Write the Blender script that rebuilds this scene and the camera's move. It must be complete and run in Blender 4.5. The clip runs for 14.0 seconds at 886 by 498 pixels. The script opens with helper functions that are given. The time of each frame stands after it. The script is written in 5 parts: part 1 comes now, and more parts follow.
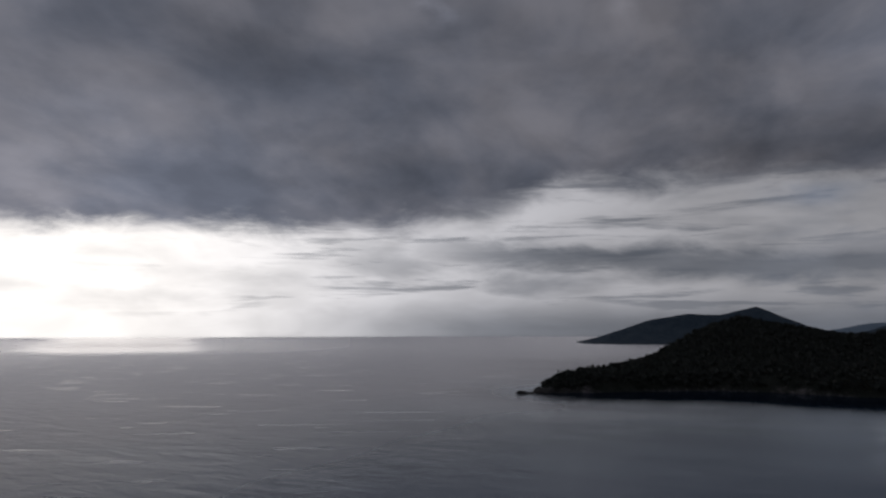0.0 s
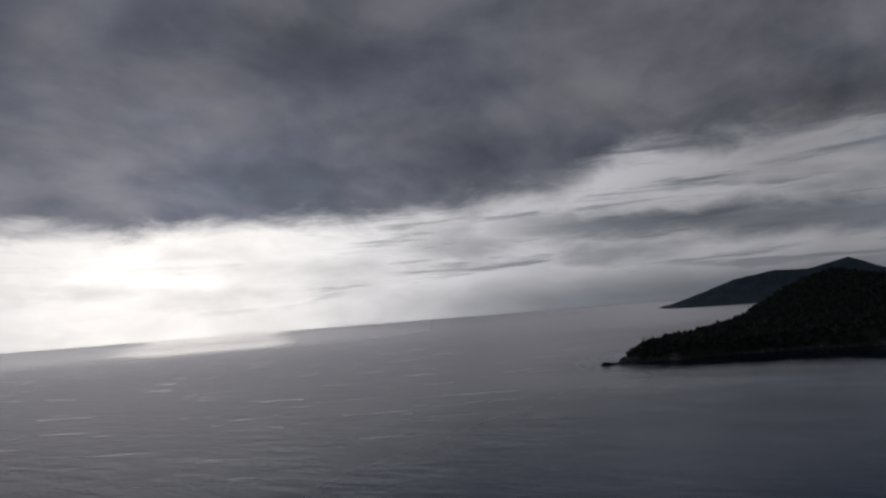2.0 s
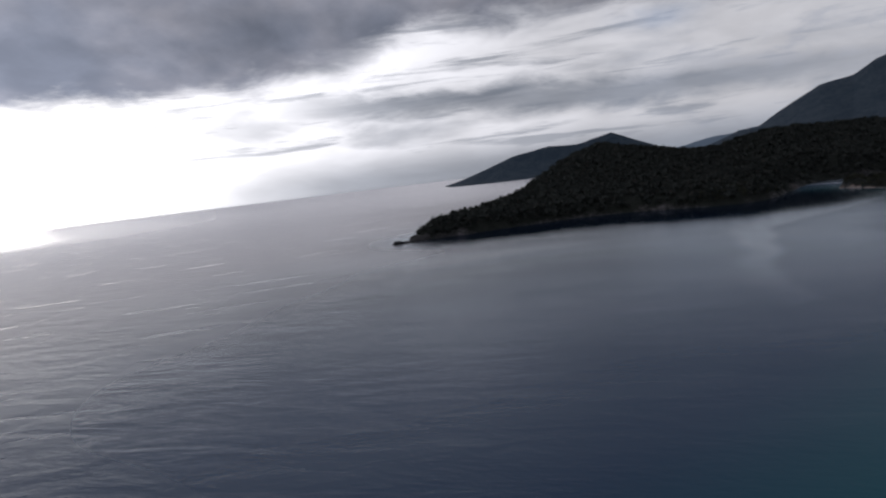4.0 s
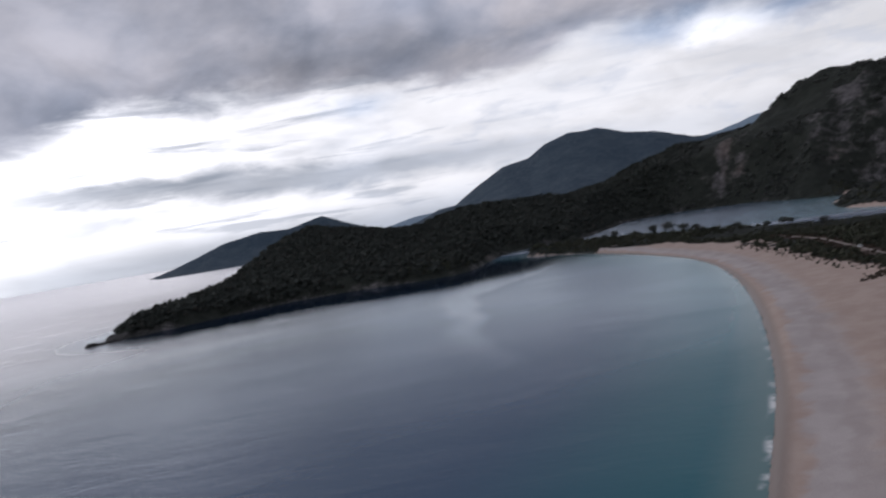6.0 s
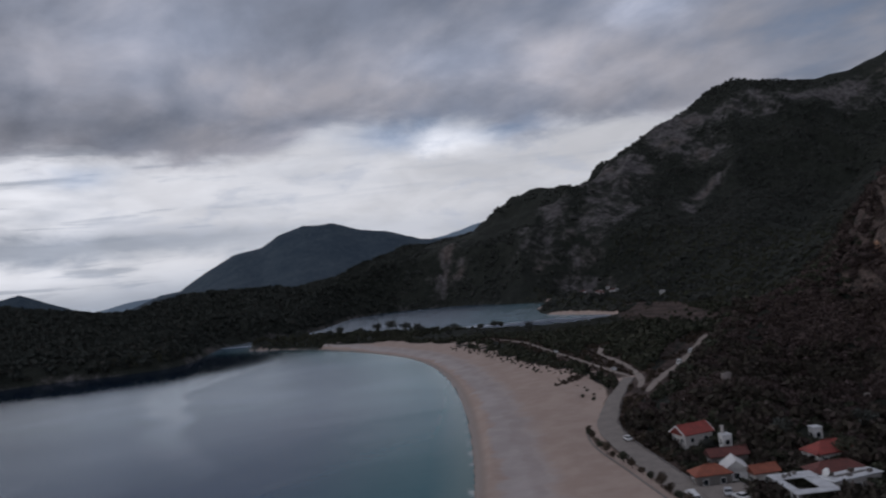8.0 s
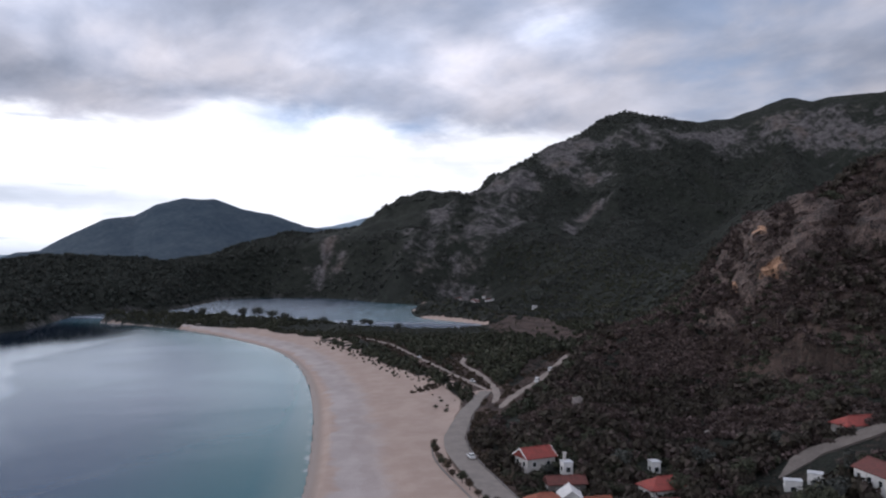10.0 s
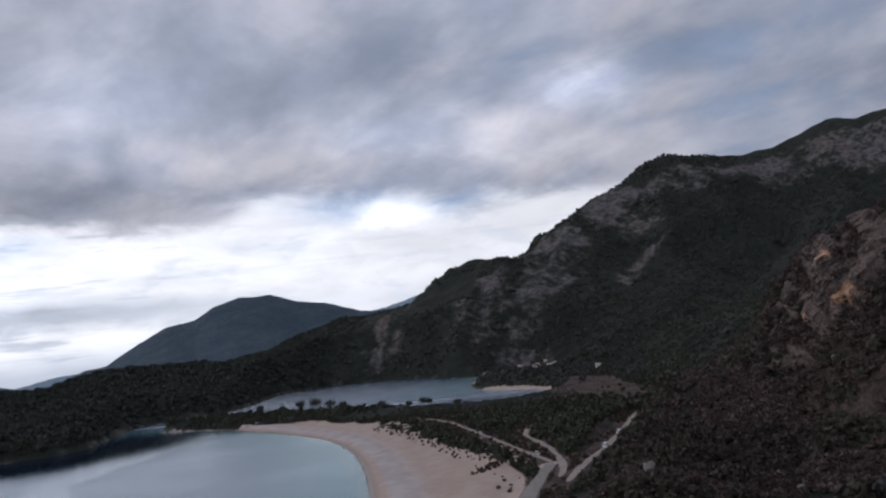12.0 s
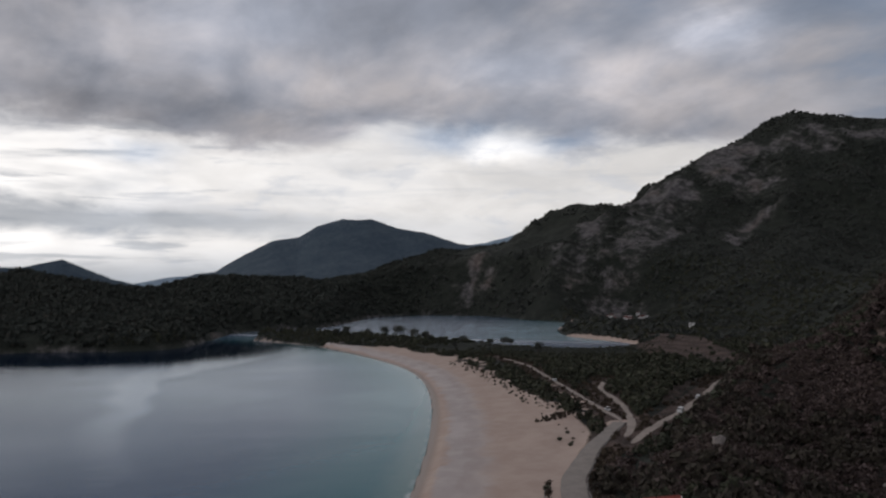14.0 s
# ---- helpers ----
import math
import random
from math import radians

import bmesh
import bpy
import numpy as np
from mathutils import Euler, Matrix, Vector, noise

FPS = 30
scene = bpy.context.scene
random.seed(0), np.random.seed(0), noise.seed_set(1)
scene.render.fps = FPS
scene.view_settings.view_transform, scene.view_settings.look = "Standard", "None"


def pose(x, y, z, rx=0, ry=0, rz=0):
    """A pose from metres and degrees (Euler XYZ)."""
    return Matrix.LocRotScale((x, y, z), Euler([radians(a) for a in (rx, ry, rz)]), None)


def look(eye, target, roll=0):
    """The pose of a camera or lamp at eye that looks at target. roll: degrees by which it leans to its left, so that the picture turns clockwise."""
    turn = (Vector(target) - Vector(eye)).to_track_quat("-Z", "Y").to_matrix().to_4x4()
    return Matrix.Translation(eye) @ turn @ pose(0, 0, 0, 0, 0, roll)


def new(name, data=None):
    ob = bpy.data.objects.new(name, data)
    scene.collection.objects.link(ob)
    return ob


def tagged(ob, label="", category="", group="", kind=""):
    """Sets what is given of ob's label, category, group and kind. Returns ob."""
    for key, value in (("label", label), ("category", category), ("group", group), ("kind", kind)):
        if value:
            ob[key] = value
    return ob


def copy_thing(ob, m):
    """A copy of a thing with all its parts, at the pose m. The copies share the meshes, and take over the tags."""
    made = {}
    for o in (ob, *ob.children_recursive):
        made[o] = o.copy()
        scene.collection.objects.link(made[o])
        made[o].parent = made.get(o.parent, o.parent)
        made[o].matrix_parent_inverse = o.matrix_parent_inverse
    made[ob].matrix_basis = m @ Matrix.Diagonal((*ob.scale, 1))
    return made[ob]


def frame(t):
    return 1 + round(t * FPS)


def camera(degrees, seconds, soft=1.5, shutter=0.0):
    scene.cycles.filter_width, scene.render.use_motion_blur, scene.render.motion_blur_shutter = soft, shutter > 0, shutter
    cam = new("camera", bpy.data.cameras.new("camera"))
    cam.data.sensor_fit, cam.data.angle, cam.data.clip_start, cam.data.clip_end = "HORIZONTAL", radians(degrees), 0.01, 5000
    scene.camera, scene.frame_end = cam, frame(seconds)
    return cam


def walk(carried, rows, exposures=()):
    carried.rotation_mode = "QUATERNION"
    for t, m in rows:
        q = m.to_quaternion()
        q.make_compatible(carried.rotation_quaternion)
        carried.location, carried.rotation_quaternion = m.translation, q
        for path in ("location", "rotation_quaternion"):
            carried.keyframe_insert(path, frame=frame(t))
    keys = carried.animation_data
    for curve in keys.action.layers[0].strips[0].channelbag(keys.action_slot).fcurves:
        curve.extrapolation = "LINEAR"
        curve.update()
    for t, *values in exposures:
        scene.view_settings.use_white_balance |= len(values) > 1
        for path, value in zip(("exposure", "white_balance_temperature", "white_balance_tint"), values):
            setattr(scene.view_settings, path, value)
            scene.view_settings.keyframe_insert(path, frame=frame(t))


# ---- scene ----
# ======== camera ========
cam = camera(60.25, 14.0, soft=2.2, shutter=0.3)
PATH = [
    (0.0, 0.00, -0.00, 61.27, 96.273, 0.129, -0.870),
    (0.5, 0.09, 2.69, 61.49, 98.145, -2.100, 0.980),
    (1.0, 0.04, 5.35, 61.55, 98.997, -0.875, 2.112),
    (1.5, 0.46, 7.93, 61.65, 98.613, 2.541, 4.118),
    (2.0, 0.95, 10.43, 61.99, 94.934, 4.455, 5.019),
    (2.5, 1.05, 13.04, 62.00, 92.620, 5.617, 4.020),
    (2.7, 1.01, 14.16, 61.95, 90.663, 6.002, 2.537),
    (4.8, 2.97, 28.09, 60.09, 83.843, 7.177, -17.358),
    (5.0, 3.68, 29.23, 59.90, 84.305, 7.438, -18.634),
    (5.5, 5.91, 31.75, 59.25, 85.433, 9.499, -23.852),
    (6.0, 9.00, 33.88, 59.05, 87.829, 9.618, -32.091),
    (6.5, 11.84, 35.19, 59.48, 90.254, 8.784, -37.450),
    (7.0, 14.96, 35.86, 60.48, 91.891, 10.042, -42.055),
    (7.5, 17.15, 36.32, 60.06, 92.477, 9.815, -46.905),
    (8.0, 20.00, 36.96, 60.01, 91.960, 6.433, -52.100),
    (8.5, 23.55, 37.26, 59.93, 90.743, 4.731, -56.228),
    (9.0, 26.91, 37.91, 60.00, 90.558, 0.896, -59.862),
    (9.2, 28.29, 37.88, 60.06, 90.346, -0.840, -61.238),
    (11.3, 45.64, 39.93, 60.14, 94.795, 2.240, -58.793),
    (11.5, 47.10, 39.94, 60.22, 95.448, 2.569, -58.004),
    (12.0, 50.19, 40.24, 60.33, 96.836, 6.714, -56.320),
    (12.5, 52.89, 40.00, 59.82, 98.463, 7.086, -56.282),
    (13.0, 55.83, 39.88, 60.37, 98.176, 2.083, -56.358),
    (13.5, 59.57, 39.68, 60.74, 95.322, 4.005, -51.519),
    (14.0, 63.54, 39.84, 60.77, 92.538, 0.502, -49.114),
]
EXPOSURES = [
    (0.0, -1.90, 6350, 13), (2.7, -2.05, 6350, 13), (4.8, -0.20, 6300, 13), (5.5, -0.15, 6300, 13), (6.2, -0.10, 6350, 13), (7.0, -0.42, 6240, 12),
    (8.3, -0.54, 6240, 12), (8.7, -0.40, 6240, 12), (9.2, 0.10, 6240, 13), (11.3, 0.55, 6190, 12), (11.7, 0.35, 6190, 12), (11.85, 0.18, 6190, 12), (12.0, 0.05, 6190, 12), (12.6, -0.12, 6190, 12), (13.2, -0.17, 6500, 11), (14.0, -0.20, 6800, 10),
]
walk(cam, [(t, pose(x, y, z, rx, ry, rz)) for t, x, y, z, rx, ry, rz in PATH], EXPOSURES)


# ======== node helpers ========
class Nodes:
    """A short hand for building node trees."""

    def __init__(self, tree):
        self.tree = tree
        tree.nodes.clear()

    def add(self, kind):
        return self.tree.nodes.new(kind)

    def put(self, socket, value):
        if isinstance(value, bpy.types.NodeSocket):
            self.tree.links.new(value, socket)
        elif value is not None:
            socket.default_value = value

    def math(self, op, a, b=None, c=None, clamp=False):
        node = self.add("ShaderNodeMath")
        node.operation, node.use_clamp = op, clamp
        for i, v in enumerate((a, b, c)):
            self.put(node.inputs[i], v)
        return node.outputs[0]

    def vmath(self, op, a, b=None, scale=None):
        node = self.add("ShaderNodeVectorMath")
        node.operation = op
        self.put(node.inputs[0], a)
        self.put(node.inputs[1], b)
        if scale is not None:
            self.put(node.inputs["Scale"], scale)
        return node.outputs[0]

    def xyz(self, x, y, z):
        node = self.add("ShaderNodeCombineXYZ")
        for i, v in enumerate((x, y, z)):
            self.put(node.inputs[i], v)
        return node.outputs[0]

    def split(self, v):
        node = self.add("ShaderNodeSeparateXYZ")
        self.put(node.inputs[0], v)
        return node.outputs

    def step(self, value, lo, hi, to_lo=0.0, to_hi=1.0):
        node = self.add("ShaderNodeMapRange")
        node.interpolation_type = "SMOOTHSTEP"
        for i, v in enumerate((value, lo, hi, to_lo, to_hi)):
            self.put(node.inputs[i], v)
        return node.outputs[0]

    def mix(self, fac, a, b):
        node = self.add("ShaderNodeMix")
        node.data_type = "RGBA"
        self.put(node.inputs[0], fac)
        self.put(node.inputs[6], a if isinstance(a, bpy.types.NodeSocket) else (*a, 1))
        self.put(node.inputs[7], b if isinstance(b, bpy.types.NodeSocket) else (*b, 1))
        return node.outputs[2]

    def noise(self, vec, scale, detail=4.0, rough=0.55, distort=0.0, color=False):
        node = self.add("ShaderNodeTexNoise")
        self.put(node.inputs["Vector"], vec)
        self.put(node.inputs["Scale"], scale)
        self.put(node.inputs["Detail"], detail)
        self.put(node.inputs["Roughness"], rough)
        self.put(node.inputs["Distortion"], distort)
        return node.outputs[1 if color else 0]

    def ramp(self, fac, stops):
        node = self.add("ShaderNodeValToRGB")
        ramp = node.color_ramp
        while len(ramp.elements) < len(stops):
            ramp.elements.new(0.5)
        for e, (p, c) in zip(ramp.elements, stops):
            e.position = p
            e.color = (c, c, c, 1) if isinstance(c, float) else (*c, 1)
        self.put(node.inputs[0], fac)
        return node.outputs[0]

    def attr(self, name):
        node = self.add("ShaderNodeAttribute")
        node.attribute_name = name
        return node.outputs["Fac"]


# ======== sky, clouds and sun ========
SUN_AZ, SUN_EL = -26.0, 13.0
world = bpy.data.worlds.new("evening_sky")
scene.world = world
world.use_nodes = True
n = Nodes(world.node_tree)
way = n.add("ShaderNodeTexCoord").outputs["Generated"]
dx, dy, dz = n.split(way)
el = n.math("MULTIPLY", n.math("ARCSINE", dz), 57.2958)
az = n.math("MULTIPLY", n.math("ARCTAN2", dx, dy), 57.2958)
up = n.math("MAXIMUM", dz, 0.0)
flat = n.math("ADD", up, 0.30)
px, py = n.math("DIVIDE", dx, flat), n.math("DIVIDE", dy, flat)
# cloud streets run towards one azimuth, so that they fan out from it overhead
STREET = radians(14.0)
along = n.math("ADD", n.math("MULTIPLY", px, math.sin(STREET)), n.math("MULTIPLY", py, math.cos(STREET)))
across = n.math("SUBTRACT", n.math("MULTIPLY", px, math.cos(STREET)), n.math("MULTIPLY", py, math.sin(STREET)))
lump = n.noise(n.xyz(n.math("MULTIPLY", across, 1.5), n.math("MULTIPLY", along, 1.2), 3.0), 1.0, 3.0, 0.5, 0.3)
puff = n.noise(n.xyz(n.math("MULTIPLY", across, 3.2), n.math("MULTIPLY", along, 2.5), 4.0), 1.0, 6.0, 0.52, 0.25)
cell = n.noise(n.xyz(n.math("MULTIPLY", across, 7.0), n.math("MULTIPLY", along, 5.2), 9.0), 1.0, 5.0, 0.55, 0.3)
wisp = n.noise(n.xyz(n.math("MULTIPLY", az, 0.085), n.math("MULTIPLY", el, 0.32), 1.3), 1.0, 5.0, 0.52, 0.15)
thread = n.noise(n.xyz(n.math("MULTIPLY", az, 0.085), n.math("MULTIPLY", el, 0.95), 6.1), 1.0, 5.0, 0.58, 0.3)
fray = n.noise(n.xyz(n.math("MULTIPLY", az, 0.16), n.math("MULTIPLY", el, 0.42), 7.7), 1.0, 6.0, 0.60, 0.3)

clear = n.add("ShaderNodeTexSky")
clear.sky_type, clear.sun_disc = "NISHITA", False
clear.sun_elevation, clear.sun_rotation = radians(SUN_EL), radians(SUN_AZ)
clear_sky = n.vmath("SCALE", clear.outputs[0], scale=0.07)

# light of the veil under the deck, strongest round the hidden sun
off = n.math("SUBTRACT", az, SUN_AZ)
glow_a = n.math("EXPONENT", n.math("MULTIPLY", n.math("DIVIDE", n.math("MULTIPLY", off, off), 400.0), -1.0))
glow_b = n.math("EXPONENT", n.math("MULTIPLY", n.math("ABSOLUTE", n.math("DIVIDE", off, 52.0)), -1.0))
veil = n.math("ADD", n.math("MULTIPLY", glow_a, 2.4), n.math("ADD", n.math("MULTIPLY", glow_b, 1.25), 0.62))
gap_off = n.math("DIVIDE", n.math("SUBTRACT", az, 3.0), 15.0)
veil = n.math("ADD", veil, n.math("MULTIPLY", n.math("EXPONENT", n.math("MULTIPLY", n.math("MULTIPLY", gap_off, gap_off), -1.0)), 0.45))
veil_col = n.vmath("SCALE", n.mix(glow_a, (0.985, 0.985, 1.01), (1.04, 1.0, 0.93)), scale=veil)

# low streaks of grey-blue cloud across the veil
band_mid = n.math("SUBTRACT", 5.9, n.math("MULTIPLY", az, 0.045))
band = n.math("SUBTRACT", 1.0, n.step(n.math("ABSOLUTE", n.math("SUBTRACT", n.math("ADD", el, n.math("MULTIPLY", n.math("SUBTRACT", fray, 0.5), 3.2)), band_mid)), 0.2, 1.9))
band = n.math("MULTIPLY", band, n.math("MULTIPLY", n.math("MULTIPLY", n.step(az, -6.0, 9.0), n.step(az, 26.0, 50.0, 1.0, 0.35)), n.step(thread, 0.30, 0.56, 1.0, 0.82)))
streak = n.step(wisp, 0.46, 0.68)
streak = n.math("MULTIPLY", streak, n.math("MULTIPLY", n.step(az, -20.0, 8.0, 0.35, 0.8), n.step(az, 16.0, 38.0, 1.0, 0.35)))
fine_streak = n.math("MULTIPLY", n.step(thread, 0.50, 0.66), n.math("MULTIPLY", n.step(az, -26.0, -6.0, 0.2, 0.9), n.math("MULTIPLY", n.step(el, 0.3, 1.6), n.step(az, 30.0, 44.0, 1.0, 0.3))))
murk = n.math("MULTIPLY", n.step(el, 3.4, 0.2), n.step(az, -16.0, 6.0, 0.1, 0.8))
thick = n.math("MAXIMUM", n.math("MULTIPLY", band, 0.95), n.math("MULTIPLY", streak, 0.72), clamp=True)
thick = n.math("MAXIMUM", thick, n.math("MULTIPLY", fine_streak, 0.75))
thick = n.math("MAXIMUM", thick, murk)
low_grey = n.vmath("SCALE", n.mix(glow_a, (0.83, 0.94, 1.12), (1.0, 0.98, 0.95)), scale=n.math("ADD", n.step(az, 14.0, 42.0, 0.37, 0.54), n.math("MULTIPLY", glow_a, 0.9)))
low_sky = n.mix(thick, veil_col, low_grey)

# the deck overhead, with its ragged lower rim
rim_deg = n.math("MULTIPLY", n.ramp(n.math("DIVIDE", n.math("ADD", az, 60.0), 180.0), [
    (0.0, 0.36), (0.16, 0.36), (0.23, 0.37), (0.28, 0.36), (0.33, 0.38), (0.36, 0.46), (0.39, 0.53), (0.45, 0.52), (0.48, 0.51), (0.52, 0.47),
    (0.555, 0.48), (0.58, 0.56), (0.63, 0.55), (0.66, 0.49), (0.72, 0.46), (1.0, 0.40)]), 20.0)
rim = n.math("SUBTRACT", n.math("ADD", el, n.math("MULTIPLY", n.math("SUBTRACT", fray, 0.5), 4.2)), rim_deg)
deck = n.step(rim, -0.9, 1.5)
# broad masses of the deck: azimuth, elevation, half width, half height, strength
DARK = [(-13, 21.7, 6, 3, 0.10), (22, 12.0, 10, 1.8, 0.12), (30, 13.5, 8, 2, 0.06), (-3, 12.0, 9, 2.2, 0.08), (23, 20, 9, 6, 0.10), (4, 21, 4, 4, 0.04),
        (38, 11.3, 6, 1.4, 0.05), (46, 13.6, 6, 1.6, 0.05), (43, 18.5, 4, 2, 0.05), (58, 20.5, 7, 1.8, 0.06), (66, 11.4, 7, 1.4, 0.06), (75, 19, 7, 3, 0.05), (84, 13, 9, 4, 0.09)]
LIGHT = [(0.8, 23.6, 0.9, 1.0, 0.22), (14.6, 23.3, 1.1, 1.6, 0.10), (-18, 10.0, 9, 1.8, 0.05), (-30, 20, 9, 7, 0.07), (-22, 14.5, 9, 2.5, 0.07),
         (31, 19.0, 8, 5, 0.16), (53, 15.3, 6, 1.5, 0.15), (61.5, 15.4, 5, 2.0, 0.14), (69.6, 17.2, 3.2, 1.6, 0.42), (44, 11.4, 3, 0.9, 0.14), (53.3, 9.6, 2.2, 0.8, 0.75), (59, 10.3, 4, 0.9, 0.2)]
BLUE = [(49.8, 10.9, 3.8, 1.1, 1.15), (64, 21, 8, 2.2, 0.5), (79, 12.4, 8, 2.4, 0.9), (82, 18, 8, 2.6, 0.6), (58, 10.2, 3.0, 0.7, 0.8), (27.5, 9.3, 2.6, 0.7, 0.8)]
swirl = n.noise(n.xyz(n.math("MULTIPLY", az, 0.22), n.math("MULTIPLY", el, 0.42), 5.0), 1.0, 4.0, 0.55, color=True)
sw_x, sw_y, _ = n.split(swirl)
spot = n.xyz(n.math("ADD", az, n.math("MULTIPLY", n.math("SUBTRACT", sw_x, 0.5), 6.0)), n.math("ADD", el, n.math("MULTIPLY", n.math("SUBTRACT", sw_y, 0.5), 2.6)), 0.0)


def masses(rows):
    total = None
    for a, e, wide, tall, amount in rows:
        d = n.vmath("MULTIPLY", n.vmath("SUBTRACT", spot, (a, e, 0)), (1 / wide, 1 / tall, 0))
        dot = n.add("ShaderNodeVectorMath")
        dot.operation = "DOT_PRODUCT"
        n.put(dot.inputs[0], d)
        n.put(dot.inputs[1], d)
        g = n.math("MULTIPLY", n.math("EXPONENT", n.math("MULTIPLY", dot.outputs["Value"], -1.0)), amount)
        total = g if total is None else n.math("ADD", total, g)
    return total


dark, light, blue_part = masses(DARK), masses(LIGHT), masses(BLUE)
body = n.math("ADD", n.math("MULTIPLY", lump, 0.45), n.math("MULTIPLY", puff, 0.55))
shade = n.step(body, 0.38, 0.64, 0.335, 0.57)
shade = n.math("MULTIPLY", shade, n.step(cell, 0.34, 0.68, 0.93, 1.10))
shade = n.math("MULTIPLY", shade, n.math("MULTIPLY", n.step(az, -12.0, 30.0, 1.06, 1.0), n.step(az, 62.0, 90.0, 1.0, 0.84)))
shade = n.math("MAXIMUM", n.math("ADD", n.math("SUBTRACT", shade, dark), n.math("MULTIPLY", light, n.step(puff, 0.3, 0.65, 0.5, 1.3))), 0.14)
shade = n.math("MULTIPLY", shade, n.math("ADD", 1.0, n.math("MULTIPLY", n.math("MULTIPLY", glow_a, n.step(el, 20.0, 7.0)), 0.6)))
deck_tint = n.mix(n.step(n.math("ADD", n.math("MULTIPLY", puff, 0.5), n.math("MULTIPLY", lump, 0.5)), 0.38, 0.62), (0.865, 0.96, 1.195), n.mix(n.step(az, 0.0, 40.0), (0.98, 0.98, 1.09), (1.03, 0.99, 1.05)))
deck_col = n.vmath("SCALE", deck_tint, scale=shade)
blue = n.mix(0.7, clear_sky, (0.25, 0.35, 0.54))
deck_col = n.mix(n.math("MULTIPLY", blue_part, n.step(puff, 0.35, 0.6, 1.0, 0.35), clamp=True), deck_col, blue)
curl = n.math("MULTIPLY", n.step(fray, 0.50, 0.64), n.step(az, 18.0, 34.0, 0.0, 0.36))
heap = n.noise(n.xyz(n.math("MULTIPLY", az, 0.13), n.math("MULTIPLY", el, 0.34), 2.2), 1.0, 5.0, 0.55, 0.4)
low_sky = n.vmath("SCALE", low_sky, scale=n.math("ADD", n.step(heap, 0.34, 0.66, 0.91, 1.08), n.math("MULTIPLY", light, 0.7)))
low_sky = n.mix(curl, low_sky, (0.56, 0.62, 0.74))
low_sky = n.mix(n.math("MULTIPLY", blue_part, 0.5, clamp=True), low_sky, (0.40, 0.54, 0.78))
sky = n.mix(deck, low_sky, deck_col)
sky = n.mix(n.step(el, 0.0, -1.2), sky, (0.10, 0.12, 0.14))
back = n.add("ShaderNodeBackground")
n.put(back.inputs[0], sky)
n.put(back.inputs[1], 1.0)
n.tree.links.new(back.outputs[0], n.add("ShaderNodeOutputWorld").inputs[0])

sun_data = bpy.data.lights.new("sun", "SUN")
sun_data.energy, sun_data.angle, sun_data.color = 0.5, radians(160), (1.0, 0.95, 0.88)
sun = new("sun", sun_data)
sun_dir = Vector((math.sin(radians(SUN_AZ)) * math.cos(radians(SUN_EL)), math.cos(radians(SUN_AZ)) * math.cos(radians(SUN_EL)), math.sin(radians(SUN_EL))))
sun.matrix_world = look(sun_dir * 500, (0, 0, 0))


# ======== materials ========
def material(name):
    mat = bpy.data.materials.new(name)
    mat.use_nodes = True
    m = Nodes(mat.node_tree)
    shader = m.add("ShaderNodeBsdfPrincipled")
    m.tree.links.new(shader.outputs[0], m.add("ShaderNodeOutputMaterial").inputs[0])
    return mat, m, shader


def bump(m, shader, height, strength, distance):
    node = m.add("ShaderNodeBump")
    node.inputs["Strength"].default_value, node.inputs["Distance"].default_value = strength, distance
    m.put(node.inputs["Height"], height)
    m.put(shader.inputs["Normal"], node.outputs[0])


def plain(name, colour, rough=0.7, grain=2.0, spread=0.25, metal=0.0, relief=0.01):
    """Paint, plaster, metal and the like: one colour with two scales of wear."""
    mat, m, s = material(name)
    pos = m.add("ShaderNodeTexCoord").outputs["Object"]
    fine, broad = m.noise(pos, grain * 6, 3.0), m.noise(pos, grain, 4.0)
    dull = tuple(c * (1 - spread) for c in colour)
    m.put(s.inputs["Base Color"], m.mix(m.step(m.math("ADD", m.math("MULTIPLY", fine, 0.4), m.math("MULTIPLY", broad, 0.6)), 0.35, 0.65), dull, colour))
    m.put(s.inputs["Roughness"], m.step(broad, 0.3, 0.7, rough, min(1.0, rough + 0.15)))
    s.inputs["Metallic"].default_value = metal
    bump(m, s, fine, 0.3, relief)
    return mat


